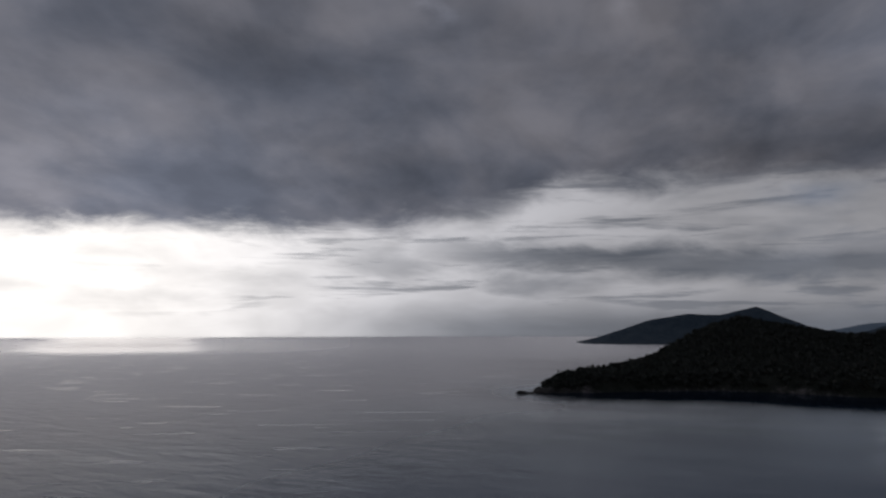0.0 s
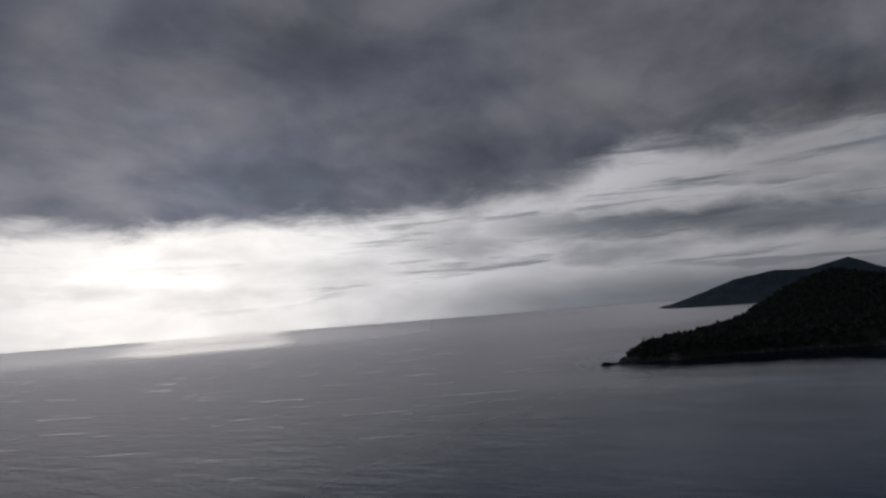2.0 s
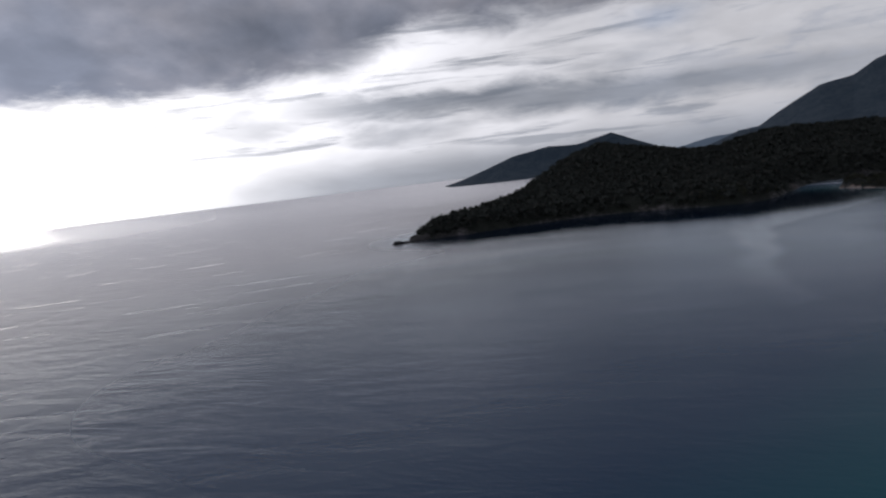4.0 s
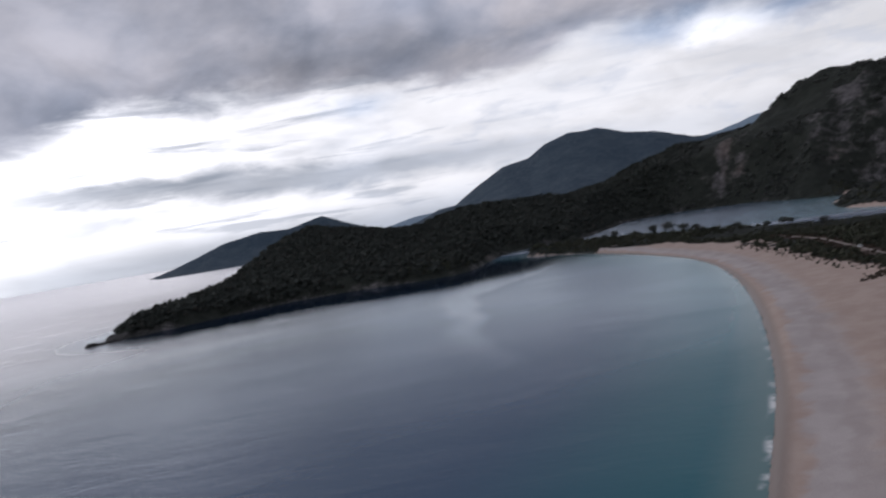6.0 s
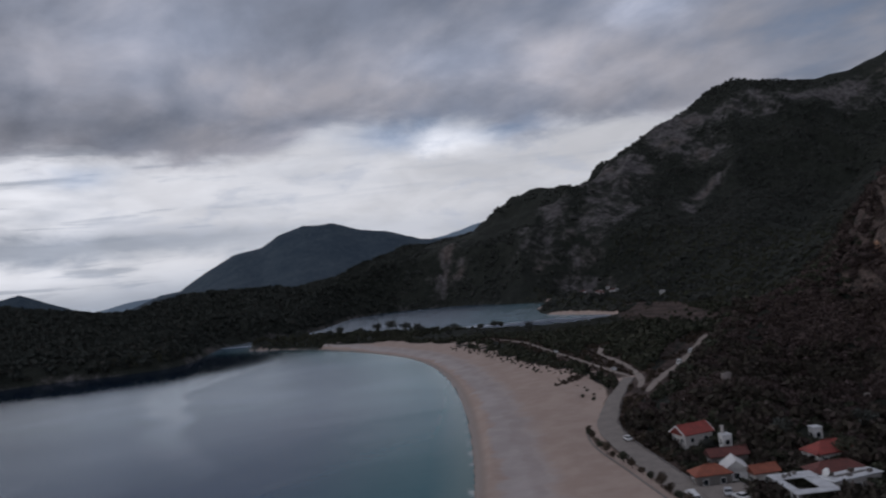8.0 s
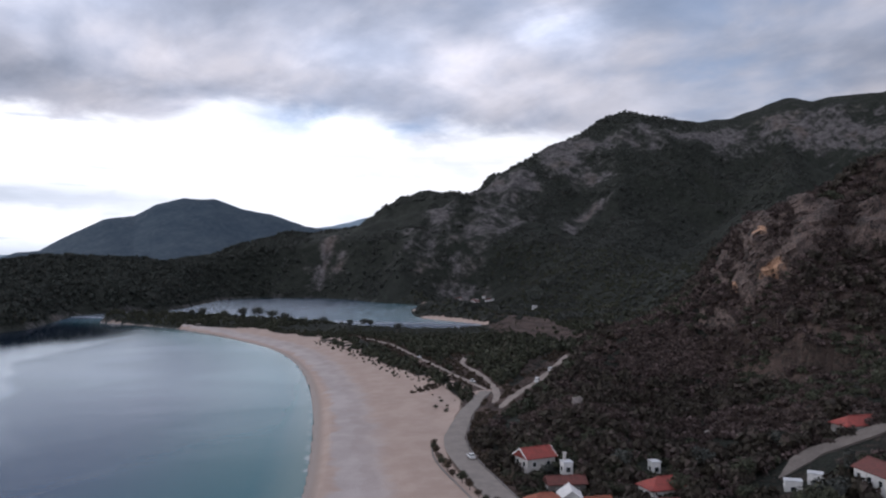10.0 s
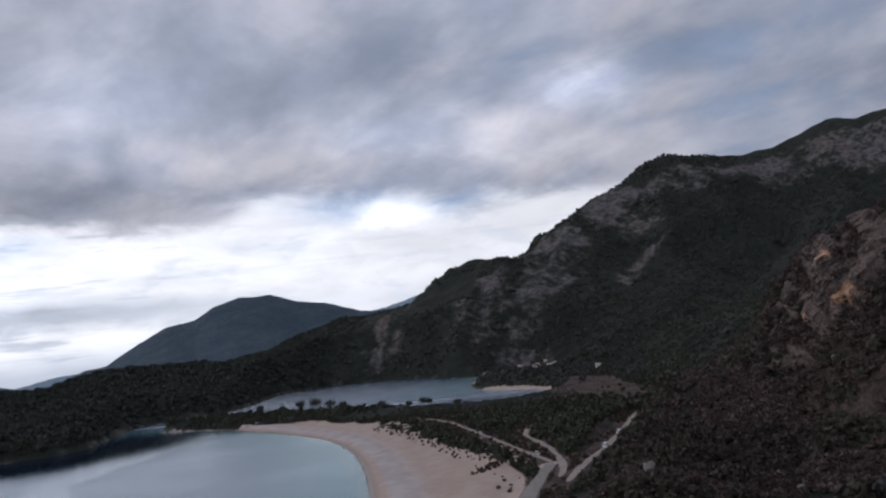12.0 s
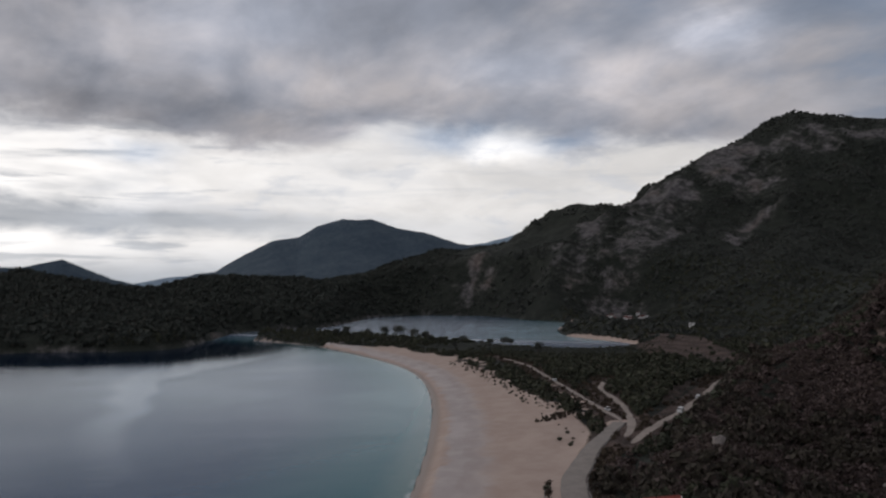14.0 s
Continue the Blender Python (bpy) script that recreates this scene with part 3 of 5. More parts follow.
def height(x, y):
    """The land's height, and its masks: distance inland, sand, distance to the waterline, bare rock, scrub."""
    x, y = np.asarray(x, float), np.asarray(y, float)
    d, _ = line_distance(x, y, np.vstack([COAST, COAST[:1]]))
    d = d + fbm(x, y, 30, 3, 5) * 2.0 * smooth(y, 690, 720)
    inland = np.where(inside(x, y, COAST), d, -d)
    h = crest_height(x, y, RIDGES)
    crest = line_distance(x, y, np.array(RIDGES[3][0][:-2], float))[0]
    rough = fbm(x, y, 260, 6, 11) * smooth(crest, 20, 160)
    gully = 1 - np.abs(fbm(x, y, 330, 5, 31))
    h = h * (1 + 0.09 * rough) - smooth(h, 50, 220) * (gully - 0.7) * 95 * smooth(crest, 30, 260)
    h = h + fbm(x, y, 45, 4, 3) * np.minimum(h, 60) * 0.09 + (np.abs(fbm(x, y, 110, 5, 13)) - 0.25) * smooth(h, 80, 250) * 45 * smooth(crest, 15, 120)
    for pts, width, weight in ROCK_FACES[:4]:
        d, _ = line_distance(x, y, np.array(pts, float))
        h = h + smooth(d, width * 1.7, width * 0.4) * (0.3 - np.abs(fbm(x, y, 75, 4, 33))) * 34 * smooth(h, 20, 70)
    near_beach, _ = line_distance(x, y, SHORELINE)
    rocky_coast = smooth(y - 690, 0, 40)
    verge = np.full(x.shape, 1e9)
    cap = np.maximum(inland, 0) * (0.30 + 0.35 * rocky_coast) + (np.maximum(inland, 0) / 14) ** 2 + 2.5 * rocky_coast * smooth(inland, 0, 5)
    low = np.minimum(np.maximum(inland, 0) * 0.09, 2.6) + 0.5 * fbm(x, y, 40, 3, 8) * smooth(inland, 30, 60)
    crag, _ = line_distance(x, y, np.array([(404, 92), (408, 70), (416, 40)], float))
    near = crag < 95
    if near.any():
        soft = np.mean([crest_height(x[near] + ox, y[near] + oy, RIDGES[-3:]) for ox, oy in ((0, 0), (9, 0), (-9, 0), (0, 9), (0, -9), (14, 14), (-14, 14), (14, -14), (-14, -14))], axis=0)
        blend = smooth(crag[near], 95, 60)
        h = h.copy()
        h[near] = h[near] * (1 - blend) + blend * np.maximum(soft, 0) * 1.03
    h = h + fbm(x, y, 22, 4, 15) * 4 * smooth(crag, 90, 30)
    plain_d, _ = line_distance(x, y, np.array([(900, 330), (985, 440), (1010, 560), (1100, 602), (1170, 622)], float))
    h = h * smooth(plain_d, 35, 190)
    h = np.maximum(low, np.minimum(h, cap))
    for line, level in ROAD_LEVELS:
        road_d, _ = line_distance(x, y, np.array(line, float))
        h = level + (h - level) * smooth(road_d, 5, 26)
        verge = np.minimum(verge, road_d)
    h = np.where(inland > 0, h + 0.05, np.maximum(inland * 0.12, -6) - 0.05)
    on_sand = inside(x, y, BEACH)
    edge, _ = line_distance(x, y, rounded(SAND_BACK, 2))
    sand = np.clip(0.5 + np.where(on_sand, 1, -1) * edge / 8.0, 0, 1)
    dune = smooth(edge, 46, 6) * ~on_sand * (x > 325) * (x < 560) * (y > 185)
    sand = np.maximum(sand, dune * smooth(fbm(x, y, 11, 3, 21) - 0.35 * smooth(edge, 10, 34), -0.1, 0.35))
    for bar in LAGOON_BEACHES:
        strip, _ = line_distance(x, y, np.array(bar, float))
        sand = np.maximum(sand, smooth(strip, 11, 6) * (h < 4))
    patches = fbm(x, y, 300, 5, 41)
    ribs = fbm(x * 0.45 + y * 0.9, (x * 0.9 - y * 0.45) * 0.3, 90, 4, 43)
    rocky = np.zeros(x.shape)
    for pts, width, weight in ROCK_FACES:
        d, _ = line_distance(x, y, np.array(pts, float))
        rocky = np.maximum(rocky, weight * smooth(d + ribs * width * 0.9, width * 1.35, width * 0.25))
    rocky = rocky + smooth(crest, 30, 90) * smooth(crest, 300, 140) * smooth(h + ribs * 170 + patches * 110, 260, 400) * 0.35
    rocky = rocky + smooth(crag + 14 * ribs, 40, 15) * 0.45
    rocky = rocky + rocky_coast * smooth(9 - inland, 0, 7) * (h > -1) * 0.55
    knobs = 1 - np.abs(fbm(x, y, 150, 5, 47)) * 1.6
    rocky = np.where(x > 1000, rocky * (0.55 + 0.70 * smooth(knobs + 0.5 * fbm(x, y, 45, 3, 49), 0.35, 1.0)), rocky)
    hill_side = smooth(x, 1000, 700) * smooth(y, 420, 250)
    scrub = hill_side * (0.25 + 0.5 * smooth(fbm(x, y, 60, 4, 51), -0.3, 0.4)) * smooth(h, 2, 8)
    scrub = np.maximum(scrub, 0.45 * smooth(np.hypot(x - 900, y - 330), 190, 120) * (h < 12))
    scrub = np.maximum(scrub, smooth(verge, 10, 6))
    scrub = np.maximum(scrub, smooth(line_distance(x, y, np.array(FIELD, float))[0] + 8 * patches, 50, 30))
    return h, inland, sand, near_beach, np.clip(rocky, 0, 1), scrub


def ground_z(x, y):
    return float(height(np.array([x]), np.array([y]))[0][0])


EYE = np.array([30.0, 25.0])


def ring_grid(azimuths, radii):
    a, r = np.meshgrid(np.radians(azimuths), radii)
    return EYE[0] + r * np.sin(a), EYE[1] + r * np.cos(a), r


def grid_faces(rows, cols, wrap):
    i, j = np.meshgrid(np.arange(rows - 1), np.arange(cols if wrap else cols - 1), indexing="ij")
    k = (j + 1) % cols
    return np.stack([i * cols + j, i * cols + k, (i + 1) * cols + k, (i + 1) * cols + j], -1).reshape(-1, 4)


def sheet(name, co, faces, attributes, mat, label="", category="", kind="structure"):
    used, inverse = np.unique(faces, return_inverse=True)
    mesh = bpy.data.meshes.new(name)
    mesh.from_pydata(co[used].tolist(), [], inverse.reshape(-1, 4).tolist())
    for key, values in attributes.items():
        mesh.attributes.new(key, "FLOAT", "POINT").data.foreach_set("value", np.ascontiguousarray(values[used], dtype=np.float32))
    mesh.polygons.foreach_set("use_smooth", np.ones(len(mesh.polygons), bool))
    mesh.materials.append(mat)
    return tagged(new(name, mesh), label, category, "", kind)


# ======== the land sheet, cut into its regions ========
azimuths = np.concatenate([np.arange(-20, 122, 0.2), np.arange(122, 340, 4.0)])
radii = np.concatenate([[0.02, 20], 55 * np.exp(np.arange(0, np.log(3400 / 55), 0.0105))])
gx, gy, gr = ring_grid(azimuths, radii)
shape = gx.shape
gx, gy = gx.ravel(), gy.ravel()
gz, inland, sand, shore, rocky, scrub = height(gx, gy)
faces = grid_faces(*shape, True)
top = gz[faces].max(1)
cx, cy, cz = gx[faces].mean(1), gy[faces].mean(1), gz[faces].mean(1)
keep = top > -4.0
on_sand = sand[faces].mean(1) > 0.5
head = ((cx < 530) & (cy > 660)) | ((cx >= 530) & (cx < 1180) & (cy > 772 + (cx - 530) * 0.6)) | ((cx < 1560) & (cy > 1240))
head &= ~on_sand
mountain = ~head & ~on_sand & (cx > 1000) & (cz > 6)
hillside = ~head & ~mountain & ~on_sand & (cz > 7)
land_co = np.stack([gx, gy, gz], 1)
land_attr = {"sand": sand, "shore": shore, "rocky": rocky, "scrub": scrub}
for region, name, label, category in (
        (on_sand, "beach", "curving pale sand and shingle beach along the bay", "beach"),
        (head, "headland", "dark pine-covered headland with a rocky shore", "headland"),
        (mountain, "mountain", "steep dark mountain with forest and grey rock faces", "mountain"),
        (hillside, "hillside", "brown scrubby hillside with a rocky crag above the houses", "hillside"),
        (~on_sand & ~head & ~mountain & ~hillside, "ground", "low dark ground with dunes and thicket behind the beach", "ground")):
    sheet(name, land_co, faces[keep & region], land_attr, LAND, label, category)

# ======== the sea ========
sea_az = np.concatenate([np.arange(-40, 125, 0.33), np.arange(125, 320, 3.0)])
sea_r = np.concatenate([[0.02, 15, 30, 45], 60 * np.exp(np.arange(0, np.log(4940 / 60) + 0.02, 0.02))])
sx, sy, sr = ring_grid(sea_az, sea_r)
sea_shape = sx.shape
sx, sy, sr = sx.ravel(), sy.ravel(), sr.ravel()
sea_d, _ = line_distance(sx, sy, SHORELINE)
in_lagoon = smooth(sx + 0.35 * sy, 860, 930) * (sx < 1300) * (sy < 1200)
bay, _ = line_distance(sx, sy, np.array([(300, 400), (430, 560), (520, 740), (640, 780), (900, 800)], float))
# line off the headland: calmer water, and its reflection painted dark
lee_reflection, _ = line_distance(sx, sy, np.array([(225, 797), (330, 795), (385, 735), (420, 710)], float))
calm = smooth(bay + 90 * fbm(sx, sy, 260, 3, 93), 600, 20) * (1 - 0.9 * in_lagoon)
# a current's edge crosses the bay: reflection raised in a band beyond it
FRONT = rounded([(184, 270), (200, 316), (226, 366), (256, 398), (266, 425), (292, 452), (300, 484), (332, 508), (404, 548), (470, 580), (575, 640)], 2)
front_d, _ = line_distance(sx, sy, FRONT)
beyond = inside(sx, sy, np.vstack([FRONT, [(575, 830), (-200, 830), (-200, 270)]]))
signed = np.where(beyond, front_d, -front_d) + 7 * fbm(sx, sy, 45, 3, 95)
slick_glint = smooth(signed, -4, 5) * smooth(signed, 24 + 95 * smooth(sx, 250, 420), 6) * (0.25 + 0.75 * smooth(sy, 270, 480))
far_az = np.degrees(np.arctan2(sx, sy))
# sunlit glint far out, put in as stronger reflection at one bearing from the camera
glint = smooth(np.abs(far_az + 22) + 2 * fbm(sx, sy, 300, 3, 99), 7, 3) * smooth(sr, 2200, 2900)
slick_glint = np.maximum(slick_glint, glint)
sea_z = 38 * np.clip((sr - 3900) / 1050, 0, 1) ** 2
# dimming fitted to the view: by bearing from the camera, and round one spot
view_dim = smooth(np.degrees(np.arctan2(sx, sy + 20)) + 5 * fbm(sx, sy, 220, 3, 97), -2, 30) * (1 - smooth(sr, 1200, 2600)) * (1 - 0.8 * calm) * (1 - in_lagoon)
view_dim = np.maximum(view_dim, 0.45 * np.exp(-((sx - 120) ** 2 + (sy - 430) ** 2) / 150.0 ** 2))
bar_d = np.min([line_distance(sx, sy, np.array(bar, float))[0] for bar in LAGOON_BEACHES], axis=0)
sea_d = np.where(in_lagoon > 0.5, 5 + np.maximum(bar_d - 25, 0) * 0.5, sea_d)
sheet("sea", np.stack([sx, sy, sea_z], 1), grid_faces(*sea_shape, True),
      {"depth": sea_d, "calm": calm, "chop": (0.05 + 1.7 * (1 - calm) ** 2 + 0.06 * in_lagoon) * (1 - 0.9 * glint) * (1 - 0.9 * smooth(lee_reflection, 170, 60)) * (1 - 0.3 * smooth(sr, 900, 3600)), "lagoon": in_lagoon, "slick_glint": slick_glint, "view_dim": view_dim, "lee_reflection": smooth(lee_reflection, 190, 75), "far": smooth(sr, 900, 3600) * (1 - in_lagoon) * (0.3 + 0.7 * smooth(far_az, 2, -16))}, WATER, "grey-blue sea turning turquoise in the shallow bay", "sea")


# ======== far hills and islands ========
def far_land(name, ridges, az0, az1, step, r0, r1, rows, mat, label, category, seed, base=0.0):
    fx, fy, fr = ring_grid(np.arange(az0, az1, step), np.linspace(r0, r1, rows))
    grid_shape = fx.shape
    fx, fy, fr = fx.ravel(), fy.ravel(), fr.ravel()
    h = crest_height(fx, fy, ridges)
    h = h * (1 + 0.06 * fbm(fx, fy, 300, 6, seed)) + fbm(fx, fy, 60, 3, seed + 9) * 2.5 - 4 - base
    fac = grid_faces(*grid_shape, False)
    ok = h[fac].max(1) > -3
    zero = np.zeros(h.shape)
    patches = fbm(fx, fy, 260, 5, seed + 3)
    return sheet(name, np.stack([fx, fy, h], 1), fac[ok],
                 {"sand": zero, "shore": zero + 99, "rocky": smooth(patches, 0.1, 0.6) * 0.4, "scrub": zero}, mat, label, category)


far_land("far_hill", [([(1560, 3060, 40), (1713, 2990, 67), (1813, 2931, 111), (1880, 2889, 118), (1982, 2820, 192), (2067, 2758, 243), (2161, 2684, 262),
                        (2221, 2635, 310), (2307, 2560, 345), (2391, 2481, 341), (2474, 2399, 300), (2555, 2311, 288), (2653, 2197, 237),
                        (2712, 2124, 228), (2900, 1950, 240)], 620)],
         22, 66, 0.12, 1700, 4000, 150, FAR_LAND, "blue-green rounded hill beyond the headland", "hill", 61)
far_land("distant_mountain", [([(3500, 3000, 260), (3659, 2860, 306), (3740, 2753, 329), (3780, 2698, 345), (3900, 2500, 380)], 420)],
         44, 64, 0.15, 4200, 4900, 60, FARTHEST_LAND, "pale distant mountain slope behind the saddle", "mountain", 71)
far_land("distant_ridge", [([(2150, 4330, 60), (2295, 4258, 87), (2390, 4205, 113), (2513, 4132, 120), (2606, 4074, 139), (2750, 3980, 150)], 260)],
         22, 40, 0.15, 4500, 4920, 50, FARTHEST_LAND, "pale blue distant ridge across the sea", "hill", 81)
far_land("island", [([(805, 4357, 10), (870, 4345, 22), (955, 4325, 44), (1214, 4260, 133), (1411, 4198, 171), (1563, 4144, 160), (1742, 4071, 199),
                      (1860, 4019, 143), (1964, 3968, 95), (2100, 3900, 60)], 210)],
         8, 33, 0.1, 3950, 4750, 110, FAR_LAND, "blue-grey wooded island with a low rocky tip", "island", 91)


# ======== building helpers ========
def part(name, bm, mat, parent, label=""):
    """One mesh object under a thing or a part."""
    mesh = bpy.data.meshes.new(name)
    bm.to_mesh(mesh)
    bm.free()
    mesh.materials.append(mat)
    ob = new(name, mesh)
    ob.parent = parent
    return tagged(ob, label)


def thing(name, m, label, category, group=""):
    ob = new(name)
    ob.matrix_basis = m
    ob.empty_display_size = 0.5
    return tagged(ob, label, category, group)


def add_box(bm, x, y, z, sx, sy, sz, bevel=0.0, turn=0.0):
    made = bmesh.ops.create_cube(bm, size=1.0)["verts"]
    bmesh.ops.transform(bm, matrix=Matrix.Translation((x, y, z)) @ Matrix.Rotation(turn, 4, "Z") @ Matrix.Diagonal((sx, sy, sz, 1)), verts=made)
    if bevel:
        edges = {e for v in made for e in v.link_edges}
        bmesh.ops.bevel(bm, geom=list(edges), offset=bevel, segments=1, affect="EDGES")
    return made


def box(x, y, z, sx, sy, sz, bevel=0.0, turn=0.0):
    bm = bmesh.new()
    add_box(bm, x, y, z, sx, sy, sz, bevel, turn)
    return bm


def tube(points, radii_, sides=7):
    """A bent, tapered tube through the points."""
    bm = bmesh.new()
    rings = []
    for p, r in zip(points, radii_):
        rings.append([bm.verts.new((p[0] + r * math.cos(2 * math.pi * k / sides), p[1] + r * math.sin(2 * math.pi * k / sides), p[2])) for k in range(sides)])
    for a, b in zip(rings[:-1], rings[1:]):
        for k in range(sides):
            bm.faces.new((a[k], a[(k + 1) % sides], b[(k + 1) % sides], b[k]))
    bm.faces.new(rings[-1])
    bm.faces.new(rings[0][::-1])
    return bm


# ======== foliage ========
rng = np.random.default_rng(7)


def leafage(count, spread, tall, size, seed, lobes=4):
    """A crown of many small ragged sprays on a few overlapping lobes: points and triangles, its foot at 0."""
    r = np.random.default_rng(seed)
    hub = r.normal(size=(lobes, 3))
    hub = hub / np.linalg.norm(hub, axis=1)[:, None] * r.uniform(0.25, 0.55, (lobes, 1)) * np.array([spread, spread, tall / 2]) + np.array([0, 0, tall / 2])
    which = r.integers(0, lobes, count)
    out_ = r.normal(size=(count, 3))
    out_ /= np.linalg.norm(out_, axis=1)[:, None]
    mid = hub[which] + out_ * r.uniform(0.35, 0.68, (count, 1)) * np.array([spread, spread, tall / 2])
    mid[:, 2] = np.clip(mid[:, 2], 0.04 * tall, None)
    facing = out_ + 0.55 * r.normal(size=(count, 3))
    facing /= np.linalg.norm(facing, axis=1)[:, None]
    u = np.cross(facing, r.normal(size=(count, 3)))
    u /= np.linalg.norm(u, axis=1)[:, None]
    v = np.cross(facing, u)
    big = size * r.uniform(0.6, 1.4, (count, 1))
    co = np.stack([mid + u * big * r.uniform(0.7, 1.3, (count, 1)),
                   mid + (-0.5 * u + 0.8 * v) * big * r.uniform(0.6, 1.2, (count, 1)),
                   mid + (-0.5 * u - 0.8 * v) * big * r.uniform(0.6, 1.2, (count, 1))], 1).reshape(-1, 3)
    return co, np.arange(3 * count).reshape(-1, 3)


def mesh_of(name, co, fa, mat):
    mesh = bpy.data.meshes.new(name)
    mesh.from_pydata(co.tolist(), [], fa.tolist())
    mesh.materials.append(mat)
    return mesh


def thicket(name, xs, ys, zs, sizes, templates, mat, label, category):
    """Very many plants in one mesh."""
    co, fa, start = [], [], 0
    pick = rng.integers(0, len(templates), len(xs))
    turn = rng.uniform(0, 6.283, len(xs))
    for k, (tc, tf) in enumerate(templates):
        sel = np.where(pick == k)[0]
        if not len(sel):
            continue
        c, s_ = np.cos(turn[sel])[:, None], np.sin(turn[sel])[:, None]
        sc = sizes[sel][:, None]
        tall = sc * rng.uniform(0.8, 1.25, (len(sel), 1))
        x = (tc[None, :, 0] * c - tc[None, :, 1] * s_) * sc + xs[sel][:, None]
        y = (tc[None, :, 0] * s_ + tc[None, :, 1] * c) * sc + ys[sel][:, None]
        z = tc[None, :, 2] * tall + zs[sel][:, None]
        co.append(np.stack([x, y, z], -1).reshape(-1, 3))
        fa.append((tf[None] + (start + np.arange(len(sel)) * len(tc))[:, None, None]).reshape(-1, 3))
        start += len(sel) * len(tc)
    ob = new(name, mesh_of(name, np.vstack(co), np.vstack(fa), mat))
    return tagged(ob, label, category, "", "stuff")


PINE = foliage_material("pine_foliage", (0.040, 0.044, 0.041), (0.085, 0.091, 0.080), twigs=0.06)
# pine foliage again, darkened for a headland that looks nearly black against the glare
HEADLAND_PINE = foliage_material("headland_pine_foliage", (0.031, 0.036, 0.032), (0.062, 0.069, 0.059), twigs=0.04)
OAK = foliage_material("oak_foliage", (0.026, 0.022, 0.018), (0.066, 0.057, 0.043), (0.095, 0.072, 0.066), 0.25)
SCRUB = foliage_material("scrub_foliage", (0.031, 0.023, 0.022), (0.092, 0.067, 0.056), (0.145, 0.106, 0.102), 0.40)
GREEN = foliage_material("green_foliage", (0.031, 0.035, 0.025), (0.082, 0.086, 0.056), twigs=0.14)
DRY = foliage_material("dry_bush", (0.038, 0.029, 0.022), (0.095, 0.072, 0.052), (0.13, 0.10, 0.075), 0.35)
BARK = plain("bark", (0.075, 0.058, 0.046), 0.9, 3.0, 0.4, 0.0, 0.03)

# road lines, rounded
ROADS = [rounded(r, 2) for r in (SHORE_ROAD, DUNE_ROAD, INLAND_ROAD, HILL_ROAD, UPPER_ROAD)]

TREE_ROW = [(248, 160.5), (238, 154.5), (226, 145), (212, 130), (199, 117), (191, 110), (170, 91), (140, 65)]
HOUSE_SPOTS = [(234, 120), (230, 110), (220, 106), (204, 105), (211, 102), (209, 94), (226, 85), (202, 86), (194, 81), (206, 75), (212, 79), (270, 45), (224, 30), (232, 37), (244, 29), (231, 54), (235, 50), (200, 97), (242, 89), (211, 36)]


def clear_of(x, y, house_gap=8.0, road_gap=3.0):
    ok = np.ones(x.shape, bool)
    for hx, hy in HOUSE_SPOTS:
        ok &= np.hypot(x - hx, y - hy) > house_gap
    for line in ROADS:
        ok &= line_distance(x, y, line)[0] > road_gap
    for line in ROADS[1:4]:
        ok &= line_distance(x + 3.0, y - 3.5, line)[0] > 6.5
    ok &= line_distance(x + 4.0, y - 3.0, ROADS[3])[0] > 9.0
    ok &= line_distance(x + 7.0, y, ROADS[4])[0] > 7.5
    ok &= line_distance(x, y, np.array(TREE_ROW, float))[0] > 12.0
    ok &= (line_distance(x, y, np.array(FIELD, float))[0] > 24) | (rng.random(len(x)) < 0.06)
    return ok


def sow(count, x0, x1, y0, y1):
    x, y = rng.uniform(x0, x1, count), rng.uniform(y0, y1, count)
    h, inl, sd, sh, rk, sc = height(x, y)
    return x, y, h, inl, sd, sh, rk, sc


tree_shapes = [leafage(64, 0.62, 1.05, 0.26, 20 + i) for i in range(6)]
small_shapes = [leafage(40, 0.62, 1.0, 0.32, 40 + i, 3) for i in range(8)]
bush_shapes = [leafage(96, 0.9, 0.95, 0.19, 60 + i, 5) for i in range(8)]
fine_shapes = [leafage(130, 0.84, 1.05, 0.20, 90 + i, 6) for i in range(6)]

CRAG_LINE = [(408, 92), (399, 86), (383, 91), (381, 80), (382, 70), (391, 60), (398, 46), (404, 30)]


def crag_mask(x, y):
    d = line_distance(x, y, np.array(CRAG_LINE, float))[0]
    return smooth(d + 7 * fbm(x, y, 18, 4, 16), 22, 9)


# pines of the headland
x, y, h, inl, sd, sh, rk, sc = sow(25000, 100, 1450, 690, 1500)
ok = (inl > 4) & (sd < 0.3) & (h > 2) & (((x < 530) & (y > 660)) | (y > 760 + (x - 530) * 0.45)) & (fbm(x, y, 50, 3, 77) > -0.6)
thicket("headland_pines", x[ok], y[ok], h[ok] - 1.3, rng.uniform(4.4, 8.0, ok.sum()), small_shapes, HEADLAND_PINE, "dense dark pine forest covering the headland", "forest")

# forest on the mountain's lower flanks and round the lagoon
x, y, h, inl, sd, sh, rk, sc = sow(20000, 640, 2300, 60, 1350)
ok = (inl > 6) & (sd < 0.3) & (rk < 0.12 + 0.45 * rng.random(len(x))) & clear_of(x, y) & ~((x < 1180) & (y > 760 + (x - 530) * 0.45)) & (x > 640 + 0.2 * y) & (fbm(x, y, 120, 4, 78) > -0.3)
ok &= ~((np.hypot(x - 900, y - 330) < 130) & (h < 8) & (rng.random(len(x)) < 0.3))
ok &= line_distance(x, y, np.array([(1010, 592), (1100, 598), (1220, 606)], float))[0] > 44
thicket("mountain_forest", x[ok], y[ok], h[ok] - 1.8, rng.uniform(4.2, 7.6, ok.sum()), small_shapes, PINE, "dark pine forest on the mountain flanks", "forest")

